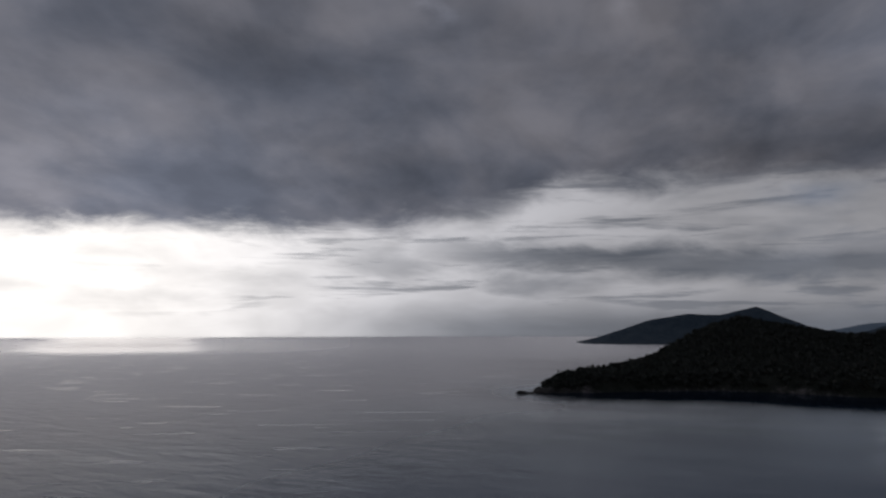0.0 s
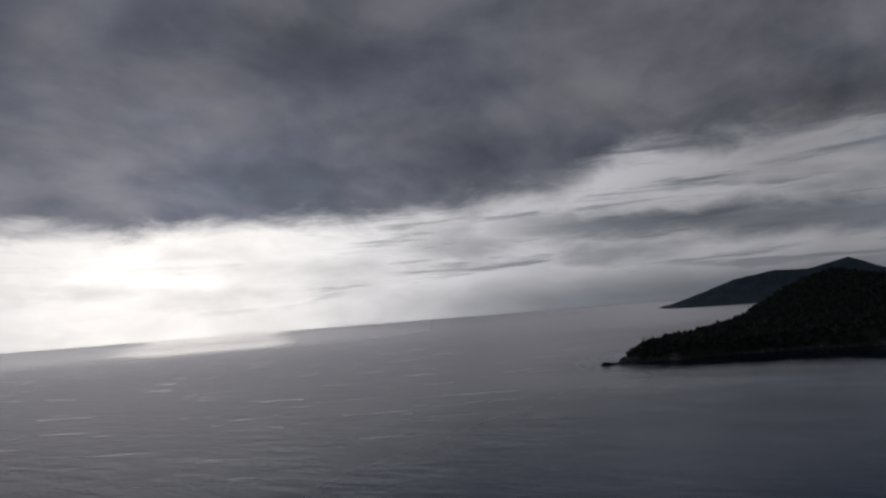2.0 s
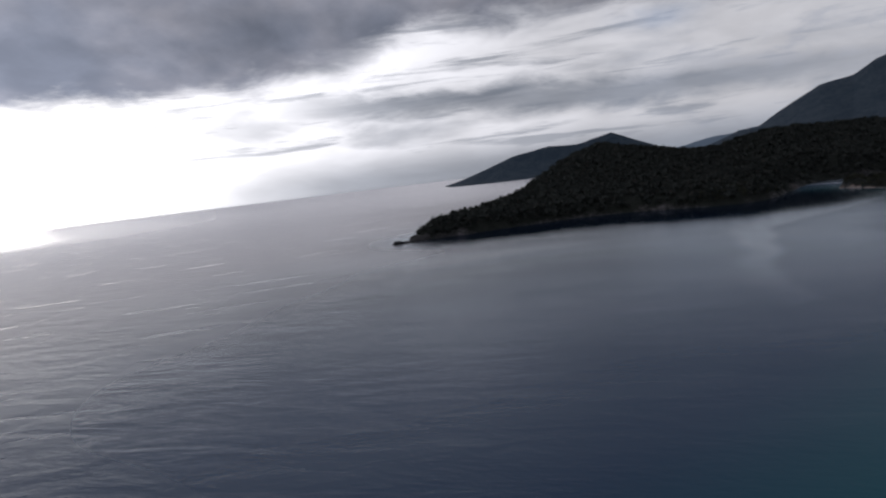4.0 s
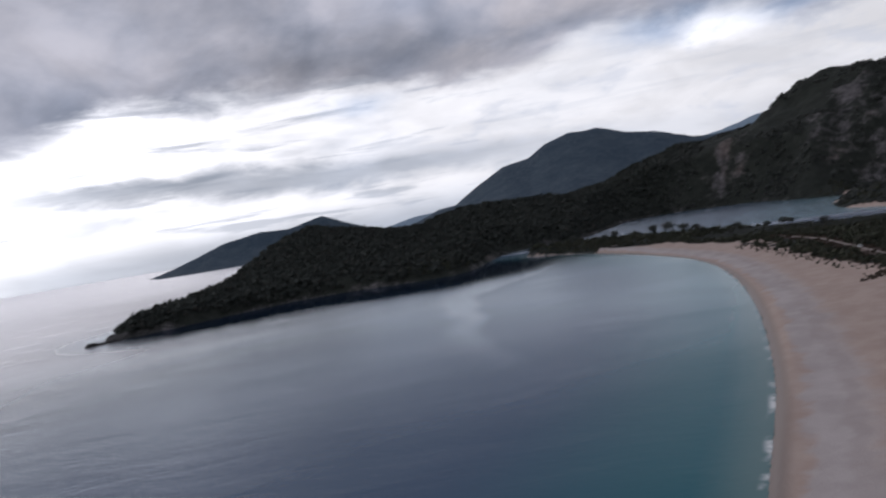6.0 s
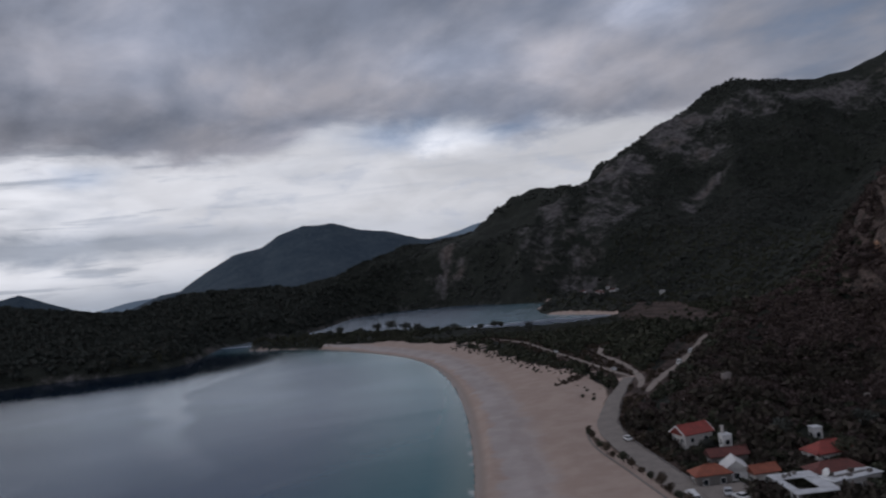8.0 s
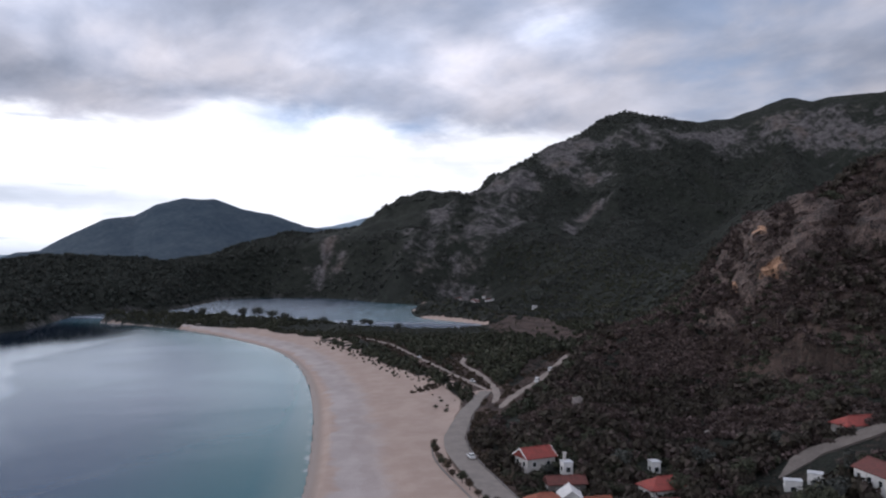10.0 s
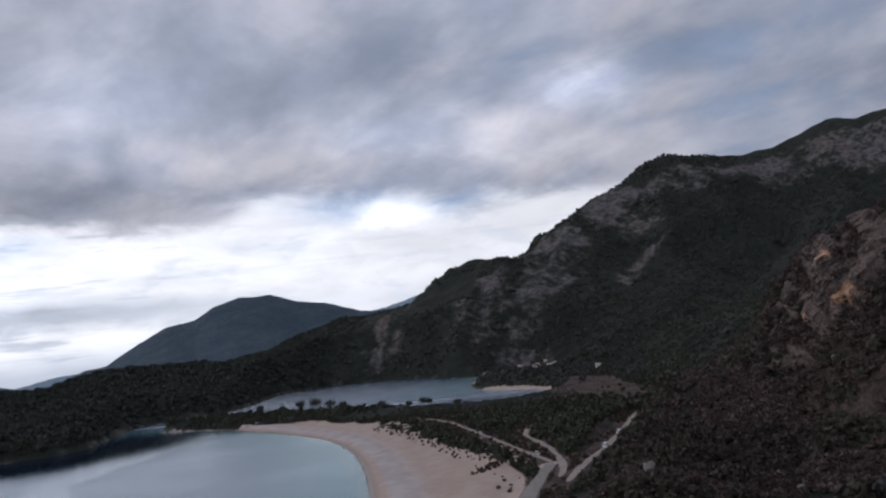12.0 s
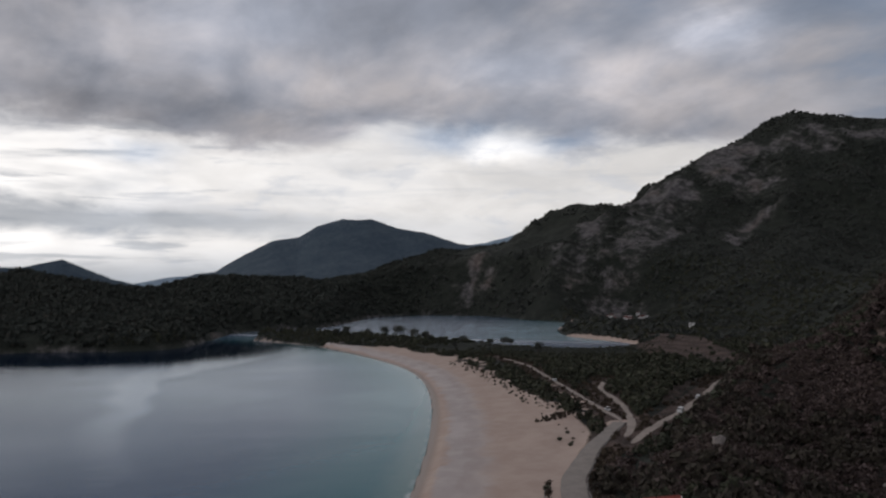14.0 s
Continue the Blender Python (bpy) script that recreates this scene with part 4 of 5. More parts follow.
# trees on the flat ground east of the lagoon
x, y, h, inl, sd, sh, rk, sc = sow(7000, 640, 1350, 150, 700)
ok = (inl > 6) & (sd < 0.3) & (rk < 0.3) & clear_of(x, y) & (x > 640 + 0.2 * y) & (line_distance(x, y, np.array([(1010, 592), (1100, 598), (1220, 606)], float))[0] > 44)
thicket("plain_trees", x[ok], y[ok], h[ok] - 1.0, rng.uniform(2.2, 4.6, ok.sum()), small_shapes, GREEN, "low dark trees on the plain behind the lagoon", "trees")

# wood in the valley behind the dunes
x, y, h, inl, sd, sh, rk, sc = sow(7500, 300, 800, 140, 440)
ok = (inl > 5) & (sd < 0.35) & clear_of(x, y) & (y > 150 + (x - 330) * 0.02) & (fbm(x, y, 45, 3, 79) > -0.42)
thicket("valley_wood", x[ok], y[ok], h[ok] - 0.4, rng.uniform(2.2, 5.0, ok.sum()) * np.where(x[ok] > 520, 0.25 + 0.75 * smooth(inl[ok], 20, 130), 1.0), tree_shapes, GREEN, "dark green wood in the valley behind the dunes", "forest")

# scrub of the near hillside
x, y, h, inl, sd, sh, rk, sc = (np.concatenate(v) for v in zip(sow(9500, 190, 500, -40, 160), sow(2200, 345, 410, 50, 130)))
ok = (inl > 20) & (sd < 0.3) & (h > 3.2) & clear_of(x, y, 7.0) & (fbm(x, y, 24, 3, 80) > np.where(x > 330, -0.9, -0.4)) & ((crag_mask(x, y) < 0.45) | (rng.random(len(x)) < 0.38))
greener = fbm(x, y, 30, 3, 87) + 0.5 * rng.random(len(x)) > 0.60
for some, mat, words in ((ok & ~greener, SCRUB, "brown leafless scrub covering the hillside"), (ok & greener, GREEN, "dark green leafy bushes among the brown scrub")):
    thicket("hillside_scrub", x[some], y[some], h[some] - 0.3 + 3.0 * crag_mask(x[some], y[some]), rng.uniform(1.1, 3.4, some.sum()), bush_shapes, mat, words, "scrub")
x, y, h, inl, sd, sh, rk, sc = sow(2600, 190, 500, -40, 165)
ok = (inl > 20) & (sd < 0.3) & (h > 2.2) & clear_of(x, y, 6.2) & (crag_mask(x, y) < 0.4) & ((fbm(x, y, 40, 3, 84) > 0.05) | ((x < 265) & (y > 55)))
thicket("hillside_trees", x[ok], y[ok], h[ok] - 0.3, rng.uniform(2.6, 5.4, ok.sum()), fine_shapes, OAK, "dark ragged trees scattered over the hillside", "trees")

# shrubs in the gardens
x, y, h, inl, sd, sh, rk, sc = sow(3200, 192, 262, 28, 132)
near_house = np.min([np.hypot(x - hx, y - hy) for hx, hy in HOUSE_SPOTS], axis=0)
ok = (near_house > 4.6) & (near_house < 11) & clear_of(x, y, 0.0, 3.4) & (line_distance(x, y, ROADS[0])[0] > 4.6) & (np.hypot(x - 195, y - 97) > 11)
thicket("garden_shrubs", x[ok], y[ok], h[ok] - 0.3, rng.uniform(1.0, 2.6, ok.sum()), bush_shapes, GREEN, "dark shrubs filling the gardens round the houses", "shrubs")

# thicket of the spit and dunes
x, y, h, inl, sd, sh, rk, sc = sow(12000, 320, 660, 185, 755)
ok = (inl > 4) & (sd < 0.4) & clear_of(x, y, 8, 3.4) & (line_distance(x, y, ROADS[1])[0] > 6) & (x + 0.2 * y < 790) & (fbm(x, y, 26, 3, 81) > -0.22 - 0.5 * smooth(y, 520, 600))
thicket("dune_thicket", x[ok], y[ok], h[ok] - 0.3, rng.uniform(1.3, 3.6, ok.sum()) * (1 - 0.55 * smooth(x[ok], 540, 600) * smooth(y[ok], 500, 450)), tree_shapes, GREEN, "dark thicket of pines and tamarisk on the dunes", "thicket")


# dry bushes along the road verges and a patch of brown reeds on the sand
x, y, h, inl, sd, sh, rk, sc = sow(16000, 250, 620, 120, 420)
gap = np.min([line_distance(x, y, line)[0] for line in ROADS[1:4]], axis=0)
ok = (inl > 20) & (sd < 0.4) & (gap > 1.9) & (gap < 11) & (line_distance(x, y, ROADS[0])[0] > 8) & (fbm(x, y, 14, 3, 83) > -0.15)
thicket("verge_bushes", x[ok], y[ok], h[ok] - 0.15, rng.uniform(0.5, 1.9, ok.sum()), small_shapes, DRY, "low dry brown bushes along the dusty roads", "bushes")
x, y, h, inl, sd, sh, rk, sc = sow(9000, 190, 345, 95, 190)
road_d = line_distance(x, y, ROADS[0])[0]
right_side = line_distance(x - 1.5, y + 1.5, ROADS[0])[0] < road_d
ok = right_side & (road_d > 2.0) & (road_d < 9.0) & (sd < 0.4) & (fbm(x, y, 9, 3, 86) > -0.1) & np.all([np.hypot(x - hx, y - hy) > 6.5 for hx, hy in HOUSE_SPOTS], axis=0)
for line in ROADS[1:4]:
    ok &= line_distance(x, y, line)[0] > 3.0
thicket("roadside_bushes", x[ok], y[ok], h[ok] - 0.2, rng.uniform(0.5, 1.7, ok.sum()), small_shapes, DRY, "low dry bushes beside the beach road", "bushes")
x, y, h, inl, sd, sh, rk, sc = sow(900, 306, 350, 176, 216)
ok = (np.hypot((x - 333) * 0.8, y - 216) + 3 * fbm(x, y, 7, 3, 85) < 7.5)
thicket("reed_patch", x[ok], y[ok], h[ok] - 0.1, rng.uniform(0.6, 1.5, ok.sum()), small_shapes, DRY, "brown dry reeds in a patch on the sand", "reeds")


# ======== single trees and bushes ========
def pine_tree(name, m, tall, spread, lean, seed, label, group, mat=PINE):
    tree = thing(name, m, label, "tree", group)
    bend = [(lean * t * t * tall * 0.5, 0.1 * math.sin(5 * t), t * tall * 0.8) for t in (0, 0.25, 0.5, 0.75, 1)]
    part("trunk", tube(bend, [tall * w for w in (0.040, 0.032, 0.026, 0.018, 0.008)]), BARK, tree)
    for k in range(4):
        t = 0.45 + 0.12 * k
        foot = Vector((lean * t * t * tall * 0.5, 0, t * tall * 0.8))
        out = Vector((math.cos(2.4 * k + seed), math.sin(2.4 * k + seed), 0.5)) * spread * 0.7
        part("limb", tube([foot, foot + out * 0.5, foot + out], [tall * 0.014, tall * 0.010, tall * 0.004], 5), BARK, tree)
    co, fa = leafage(520, spread * 1.2, tall * 0.70, tall * 0.062, seed, 9)
    co = co + np.array([lean * tall * 0.30, 0, tall * 0.24])
    crown = new("crown", mesh_of("crown", co, fa, mat))
    crown.parent = tree
    return tree


spit_spots = [(588, 640, 9), (594, 629, 12), (612, 620, 8), (607, 588, 12), (612, 572, 14), (617, 560, 12), (622, 545, 12), (600, 602, 6), (622, 452, 10), (612, 436, 9),
              (626, 470, 9), (622, 500, 9), (604, 655, 6), (585, 690, 7), (596, 700, 9), (575, 715, 8), (600, 520, 8), (575, 470, 7), (600, 400, 9), (560, 420, 7)]
for i, (tx, ty, tall) in enumerate(spit_spots):
    pine_tree("pine_tree", pose(tx, ty, ground_z(tx, ty) - 0.2, 0, 0, rng.uniform(0, 360)), tall * 0.92, tall * rng.uniform(0.32, 0.52), rng.uniform(0.1, 0.6), 200 + i,
              "wind-bent dark pine standing on the sandy spit", "pines on the spit")

for i, (tx, ty, tall, thin) in enumerate([(241, 122, 6.5, 0.16), (229, 114.5, 4.5, 0.4), (222, 93, 5, 0.42), (239, 97, 6, 0.42), (226, 79, 6, 0.45), (245, 78, 7, 0.4), (236, 66, 7, 0.42),
                                          (220, 47, 8, 0.42), (215, 49, 9, 0.45), (224, 45, 7, 0.42), (222, 63, 6, 0.42), (236, 43, 8, 0.14), (214, 46, 8, 0.45), (258, 60, 6, 0.4), (246, 117, 5, 0.42)]):
    pine_tree("garden_tree", pose(tx, ty, ground_z(tx, ty) - 0.2, 0, 0, rng.uniform(0, 360)), tall, tall * thin, rng.uniform(0, 0.15), 500 + i,
              "slim dark cypress beside a house" if thin < 0.2 else "dark bushy tree growing between the houses", "trees between the houses", PINE if i % 2 else GREEN)

row = rounded(TREE_ROW, 1)
row_len = np.concatenate([[0], np.cumsum(np.hypot(*np.diff(row, axis=0).T))])
first_tree = None
for i, s_ in enumerate(np.arange(0, row_len[-1], 6.2)):
    tx, ty = np.interp(s_, row_len, row[:, 0]) + rng.uniform(-0.5, 0.5), np.interp(s_, row_len, row[:, 1]) + rng.uniform(-0.5, 0.5)
    m = pose(tx, ty, ground_z(tx, ty) - 0.1, 0, 0, rng.uniform(0, 360))
    if i < 3:
        trees = pine_tree("roadside_tree", m, 2.6 + 0.4 * i, 1.0, 0.1, 300 + i, "small dark tree in the row beside the beach road", "trees along the beach road", GREEN if i == 1 else DRY)
        first_tree = (first_tree or []) + [trees]
    else:
        made = copy_thing(first_tree[i % 3], m)
        made.scale = Vector((1, 1, 1)) * rng.uniform(0.9, 1.4)

bush_meshes = [mesh_of("dune_bush", *leafage(150, 1.2, 1.5, 0.30, 400 + i, 5), DRY if i % 3 == 0 else GREEN) for i in range(5)]
dune_line = rounded([(352, 216), (370, 242), (392, 262), (410, 284), (432, 312), (452, 336), (474, 364), (500, 404)], 2)
dune_len = np.concatenate([[0], np.cumsum(np.hypot(*np.diff(dune_line, axis=0).T))])
spots = [(float(np.interp(s_, dune_len, dune_line[:, 0])) + rng.uniform(-4, 1.5), float(np.interp(s_, dune_len, dune_line[:, 1])) + rng.uniform(-1.5, 3)) for s_ in np.arange(0, dune_len[-1], 3.2)]
spots += [(float(np.interp(s_, dune_len, dune_line[:, 0])) + rng.uniform(-13, -3), float(np.interp(s_, dune_len, dune_line[:, 1])) + rng.uniform(-1, 5)) for s_ in np.arange(4, dune_len[-1], 3.6)]
spots += [(296, 183), (301, 185), (306, 188), (312, 194), (318, 198), (300, 190), (322, 204), (329, 214), (333, 219), (337, 222), (341, 216), (346, 212), (331, 209), (320, 192), (311, 184)]
for i, (bx, by) in enumerate(spots):
    bush = new("dune_bush", bush_meshes[i % 5])
    bush.matrix_basis = pose(bx, by, ground_z(bx, by) - 0.15, 0, 0, rng.uniform(0, 360)) @ Matrix.Scale(rng.uniform(0.35, 0.95), 4)
    tagged(bush, "low round dark bush on the pale beach sand", "bush", "bushes on the beach edge")


# ======== roads ========
ASPHALT = plain("road_surface", (0.265, 0.232, 0.208), 0.92, 0.25, 0.25)
DUST = plain("dusty_road", (0.33, 0.275, 0.24), 0.95, 0.2, 0.3)
TRACK = plain("worn_concrete_road", (0.17, 0.145, 0.128), 0.95, 0.2, 0.3)
KERB = plain("kerb_stone", (0.22, 0.20, 0.19), 0.85, 0.8, 0.3)


def strip(points, offset0, offset1, lift0, lift1, level):
    """A band along a line between two sideways offsets, following the ground, with a skirt."""
    bm = bmesh.new()
    pts = np.array(points)
    way_ = np.gradient(pts, axis=0)
    way_ /= np.linalg.norm(way_, axis=1)[:, None]
    side = np.stack([way_[:, 1], -way_[:, 0]], 1)
    rows_ = []
    lefts, rights = np.broadcast_to(offset0, len(pts)), np.broadcast_to(offset1, len(pts))
    for p, s_, z, o0, o1 in zip(pts, side, level, lefts, rights):
        a, b = p + s_ * o0, p + s_ * o1
        rows_.append([bm.verts.new((*q, z + l)) for q, l in ((a, -0.6), (a, lift0), (b, lift1), (b, -0.6))])
    for r0, r1 in zip(rows_[:-1], rows_[1:]):
        for k in range(3):
            bm.faces.new((r0[k], r0[k + 1], r1[k + 1], r1[k]))
    bmesh.ops.recalc_face_normals(bm, faces=bm.faces)
    return bm


def resample(line, step):
    d = np.concatenate([[0], np.cumsum(np.hypot(*np.diff(line, axis=0).T))])
    s_ = np.arange(0, d[-1], step)
    return np.stack([np.interp(s_, d, line[:, 0]), np.interp(s_, d, line[:, 1])], 1)


for line, left, right, mat, name, label in ((ROADS[0], 6.4, 0.9, ASPHALT, "beach_road", "worn grey asphalt road running behind the beach"),
                                            (ROADS[1], 1.2, 1.2, DUST, "dune_road", "dusty pale track winding through the dune thicket"),
                                            (ROADS[2], 1.5, 1.5, DUST, "valley_road", "dusty pale road turning into the valley wood"),
                                            (ROADS[3], 1.6, 1.6, DUST, "hill_road", "dusty grey road climbing along the foot of the hill"),
                                            (ROADS[4], 2.8, 2.8, TRACK, "upper_road", "pale road climbing past the upper houses")):
    pts = resample(line, 2.0)
    z = np.max([height(pts[:, 0] + ox, pts[:, 1] + oy)[0] for ox, oy in ((0, 0), (1.5, -1.5), (-1.5, 1.5))], axis=0)
    z = np.convolve(np.pad(z, 4, "edge"), np.ones(9) / 9, "valid") + 0.22
    road = thing(name, pose(0, 0, 0), label, "road")
    road["kind"] = "structure"
    along = np.arange(len(pts))
    ragged = 0.3 if mat is ASPHALT else 0.9
    edge_l, edge_r = -left + ragged * fbm(along, along * 0, 5, 3, 101), right + ragged * fbm(along, along * 0, 5, 3, 103)
    if mat is ASPHALT:
        edge_l = edge_l + 2.6 * smooth(pts[:, 1], 156, 180)
    if mat is not ASPHALT:
        close = np.clip(np.minimum(along, along[::-1]) / 6.0, 0.12, 1)
        edge_l, edge_r, z = edge_l * close, edge_r * close, z - 0.5 * (1 - close)
    part("surface", strip(pts, edge_l, edge_r, 0.0, 0.0, z), mat, road)
    if mat is ASPHALT:
        part("kerb", strip(pts, right + 0.3, right + 0.6, 0.14, 0.14, z), KERB, road)
lot_z = ground_z(199, 97) + 0.35
lot = thing("car_park", pose(194.5, 97, lot_z, 0, 0, 41), "grey paved car park beside the beach road", "car park")
lot["kind"] = "structure"
part("paving", box(0, 0, -0.45, 18, 11, 1.0, 0.05), ASPHALT, lot)
part("kerb", box(0, -5.65, -0.35, 18, 0.3, 1.1, 0.03), KERB, lot)

# low wall between sand and road
wall_pts = resample(rounded([(247, 161), (237, 155), (225, 145.5), (210, 130.5), (191, 112.5), (167, 90), (131, 60)], 2), 3.0)
wall_z = height(wall_pts[:, 0], wall_pts[:, 1])[0]
sea_wall = thing("beach_wall", pose(0, 0, 0), "low pale stone wall between beach sand and road", "wall")
part("coping", strip(wall_pts, -0.2, 0.2, 0.32, 0.32, wall_z), KERB, sea_wall)

# ======== houses ========
BRIGHT_WALL = plain("whitewashed_plaster", (0.72, 0.71, 0.70), 0.8, 0.6, 0.2)
WHITE_WALL = plain("white_plaster", (0.50, 0.475, 0.455), 0.8, 0.6, 0.2)
GREY_WALL = plain("grey_plaster", (0.19, 0.175, 0.165), 0.85, 0.6, 0.3)
TILE_RED = plain("red_roof_tiles", (0.32, 0.070, 0.058), 0.8, 0.8, 0.4)
TILE_ORANGE = plain("orange_roof_tiles", (0.31, 0.100, 0.062), 0.8, 0.8, 0.35)
TILE_DARK = plain("dark_roof_tiles", (0.16, 0.058, 0.050), 0.85, 0.8, 0.4)
SHEET_ROOF = plain("grey_sheet_roof", (0.66, 0.67, 0.69), 0.5, 0.5, 0.3)
WOOD = plain("dark_wood", (0.09, 0.065, 0.05), 0.7, 1.5, 0.4)
FRAME = plain("white_frame", (0.7, 0.7, 0.69), 0.6, 1.5, 0.15)
METAL = plain("dish_paint", (0.75, 0.75, 0.74), 0.4, 1.5, 0.15)
GLASS, gm, gs = material("window_glass")
gm.put(gs.inputs["Base Color"], (0.02, 0.025, 0.03, 1))
gs.inputs["Roughness"].default_value = 0.08


def roof_mesh(w, d, rise, kind, over=0.5, thick=0.22):
    bm = bmesh.new()
    a, b = w / 2 + over, d / 2 + over
    if kind == "flat":
        over = 0.8 if w > 5 else 0.25
        add_box(bm, 0, 0, 0.15, w + over, d + over, 0.3, 0.03)
        return bm
    ridge = a if kind == "gable" else max(a - b, 0.6)
    drop = -over * rise / (d / 2)
    lower = [(-a, -b, drop), (a, -b, drop), (a, b, drop), (-a, b, drop)]
    top = [(-ridge, 0, rise), (ridge, 0, rise)]
    rings = []
    for lift in (0.0, thick):
        rings.append([bm.verts.new((x_, y_, z_ + lift)) for x_, y_, z_ in lower + top])
    for r_ in rings:
        bm.faces.new((r_[0], r_[1], r_[5], r_[4]))
        bm.faces.new((r_[2], r_[3], r_[4], r_[5]))
        bm.faces.new((r_[1], r_[2], r_[5]))
        bm.faces.new((r_[3], r_[0], r_[4]))
    for i in range(4):
        bm.faces.new((rings[0][i], rings[0][(i + 1) % 4], rings[1][(i + 1) % 4], rings[1][i]))
    bmesh.ops.recalc_face_normals(bm, faces=bm.faces)
    return bm


def house(x, y, turn, w, d, storeys, kind, wall_mat, roof_mat, label, rise=2.0, chimney=False, dish=False, group="", name="house", sink=0.0, verge=False):
    z0 = min(ground_z(x + ox, y + oy) for ox in (-w / 3, w / 3) for oy in (-d / 3, d / 3)) - 0.2 - sink
    tall = 2.9 * storeys + 0.6
    h_ = thing(name, pose(x, y, z0, 0, 0, turn), label, "house", group)
    bm = box(0, 0, tall / 2, w, d, tall, 0.04)
    if kind == "gable":
        for sx_ in (-1, 1):
            a = [bm.verts.new((sx_ * (w / 2), -d / 2, tall)), bm.verts.new((sx_ * (w / 2), d / 2, tall)), bm.verts.new((sx_ * (w / 2), 0, tall + rise))]
            b = [bm.verts.new((v.co.x - sx_ * 0.25, v.co.y, v.co.z)) for v in a]
            bm.faces.new(a)
            bm.faces.new(b[::-1])
            for i in range(3):
                bm.faces.new((a[i], b[i], b[(i + 1) % 3], a[(i + 1) % 3]))
        bmesh.ops.recalc_face_normals(bm, faces=bm.faces)
    part("wall", bm, wall_mat, h_)
    roof = roof_mesh(w, d, rise, kind)
    bmesh.ops.translate(roof, verts=roof.verts, vec=(0, 0, tall))
    rf = part("roof", roof, roof_mat, h_)
    if kind != "flat":
        long_ = (w / 2 + 0.5) if kind == "gable" else max((w - d) / 2, 0.6)
        part("ridge_cap", box(0, 0, tall + rise + 0.24, 2 * long_, 0.35, 0.16, 0.04), roof_mat, rf)
    if kind == "gable" and verge:
        slope = math.atan2(rise, d / 2)
        for sx_ in (-1, 1):
            for sy_ in (-1, 1):
                bm = box(0, 0, 0, 0.16, (d / 2 + 0.5) / math.cos(slope), 0.34, 0.02)
                bmesh.ops.transform(bm, matrix=Matrix.Translation((sx_ * (w / 2 + 0.56), sy_ * (d / 4 + 0.25), tall + rise / 2 - 0.5 * rise / d + 0.12)) @ Matrix.Rotation(-sy_ * slope, 4, "X"), verts=bm.verts)
                part("verge_board", bm, BRIGHT_WALL, rf, "white verge board")
    if kind == "flat" and w > 5:
        for k in range(4):
            ux, uy = (k - 1.5) * w * 0.22, d * 0.28 * (-1) ** k
            part("roof_unit", box(ux, uy, tall + 0.3 + 0.35, 0.9 + 0.3 * (k % 2), 0.8, 0.7, 0.04), WOOD if k % 2 else GREY_WALL, rf)
        # added grey strip that stands for a dark patch on the roof
        part("dark_roof_strip", box(0, 0, tall + 0.3 + 0.06, w * 0.7, d * 0.22, 0.12, 0.02), GREY_WALL, rf, "dark grey strip along the roof")
    if chimney:
        bm = box(w * 0.25, d * 0.12, tall + rise * 0.8 + 0.5, 0.7, 0.7, 1.9, 0.04)
        add_box(bm, w * 0.25, d * 0.12, tall + rise * 0.8 + 1.5, 0.95, 0.95, 0.2, 0.03)
        part("chimney", bm, WHITE_WALL, rf, "white plastered chimney")
    for level in range(storeys):
        for face in range(4):
            span, deep = (w, d) if face % 2 == 0 else (d, w)
            for k in range(max(1, int(span // 3.2))):
                u = (k + 0.5) * span / max(1, int(span // 3.2)) - span / 2
                spin = Matrix.Rotation(face * math.pi / 2, 4, "Z")
                if level == 0 and face == 0 and k == 0:
                    bm = box(u, -deep / 2 - 0.03, 1.05, 1.0, 0.12, 2.1, 0.02)
                    bmesh.ops.transform(bm, matrix=spin, verts=bm.verts)
                    part("door", bm, WOOD, h_, "dark wooden door")
                    continue
                bm = bmesh.new()
                zc = level * 2.9 + 1.7
                ring = []
                for depth_ in (-0.09, 0.03):
                    for half_w, half_h in ((0.7, 0.74), (0.58, 0.62)):
                        ring.append([bm.verts.new((u + sx_ * half_w, -deep / 2 + depth_, zc + sz_ * half_h)) for sx_, sz_ in ((-1, -1), (1, -1), (1, 1), (-1, 1))])
                for r0, r1 in ((0, 1), (0, 2), (1, 3), (2, 3)):
                    for q in range(4):
                        bm.faces.new((ring[r0][q], ring[r0][(q + 1) % 4], ring[r1][(q + 1) % 4], ring[r1][q]))
                bmesh.ops.recalc_face_normals(bm, faces=bm.faces)
                bmesh.ops.transform(bm, matrix=spin, verts=bm.verts)
                win = part("window", bm, FRAME, h_)
                bm = box(u, -deep / 2 - 0.012, zc, 1.2, 0.05, 1.28)
                bmesh.ops.transform(bm, matrix=spin, verts=bm.verts)
                part("pane", bm, GLASS, win, "dark window glass")
    if dish:
        bm = bmesh.new()
        bmesh.ops.create_uvsphere(bm, u_segments=14, v_segments=8, radius=1.5)
        bmesh.ops.delete(bm, geom=[v for v in bm.verts if v.co.z < 0.6], context="VERTS")
        bmesh.ops.solidify(bm, geom=bm.faces[:], thickness=0.06)
        bmesh.ops.transform(bm, matrix=Matrix.Translation((w * 0.42, -d * 0.3, tall + 1.2)) @ Matrix.Rotation(1.1, 4, "Y") @ Matrix.Translation((0, 0, -1.2)), verts=bm.verts)
        part("satellite_dish", bm, METAL, rf, "large white satellite dish")
        part("dish_post", tube([(w * 0.42, -d * 0.3, tall), (w * 0.42, -d * 0.3, tall + 1.3)], [0.1, 0.1], 8), METAL, rf)
    return h_


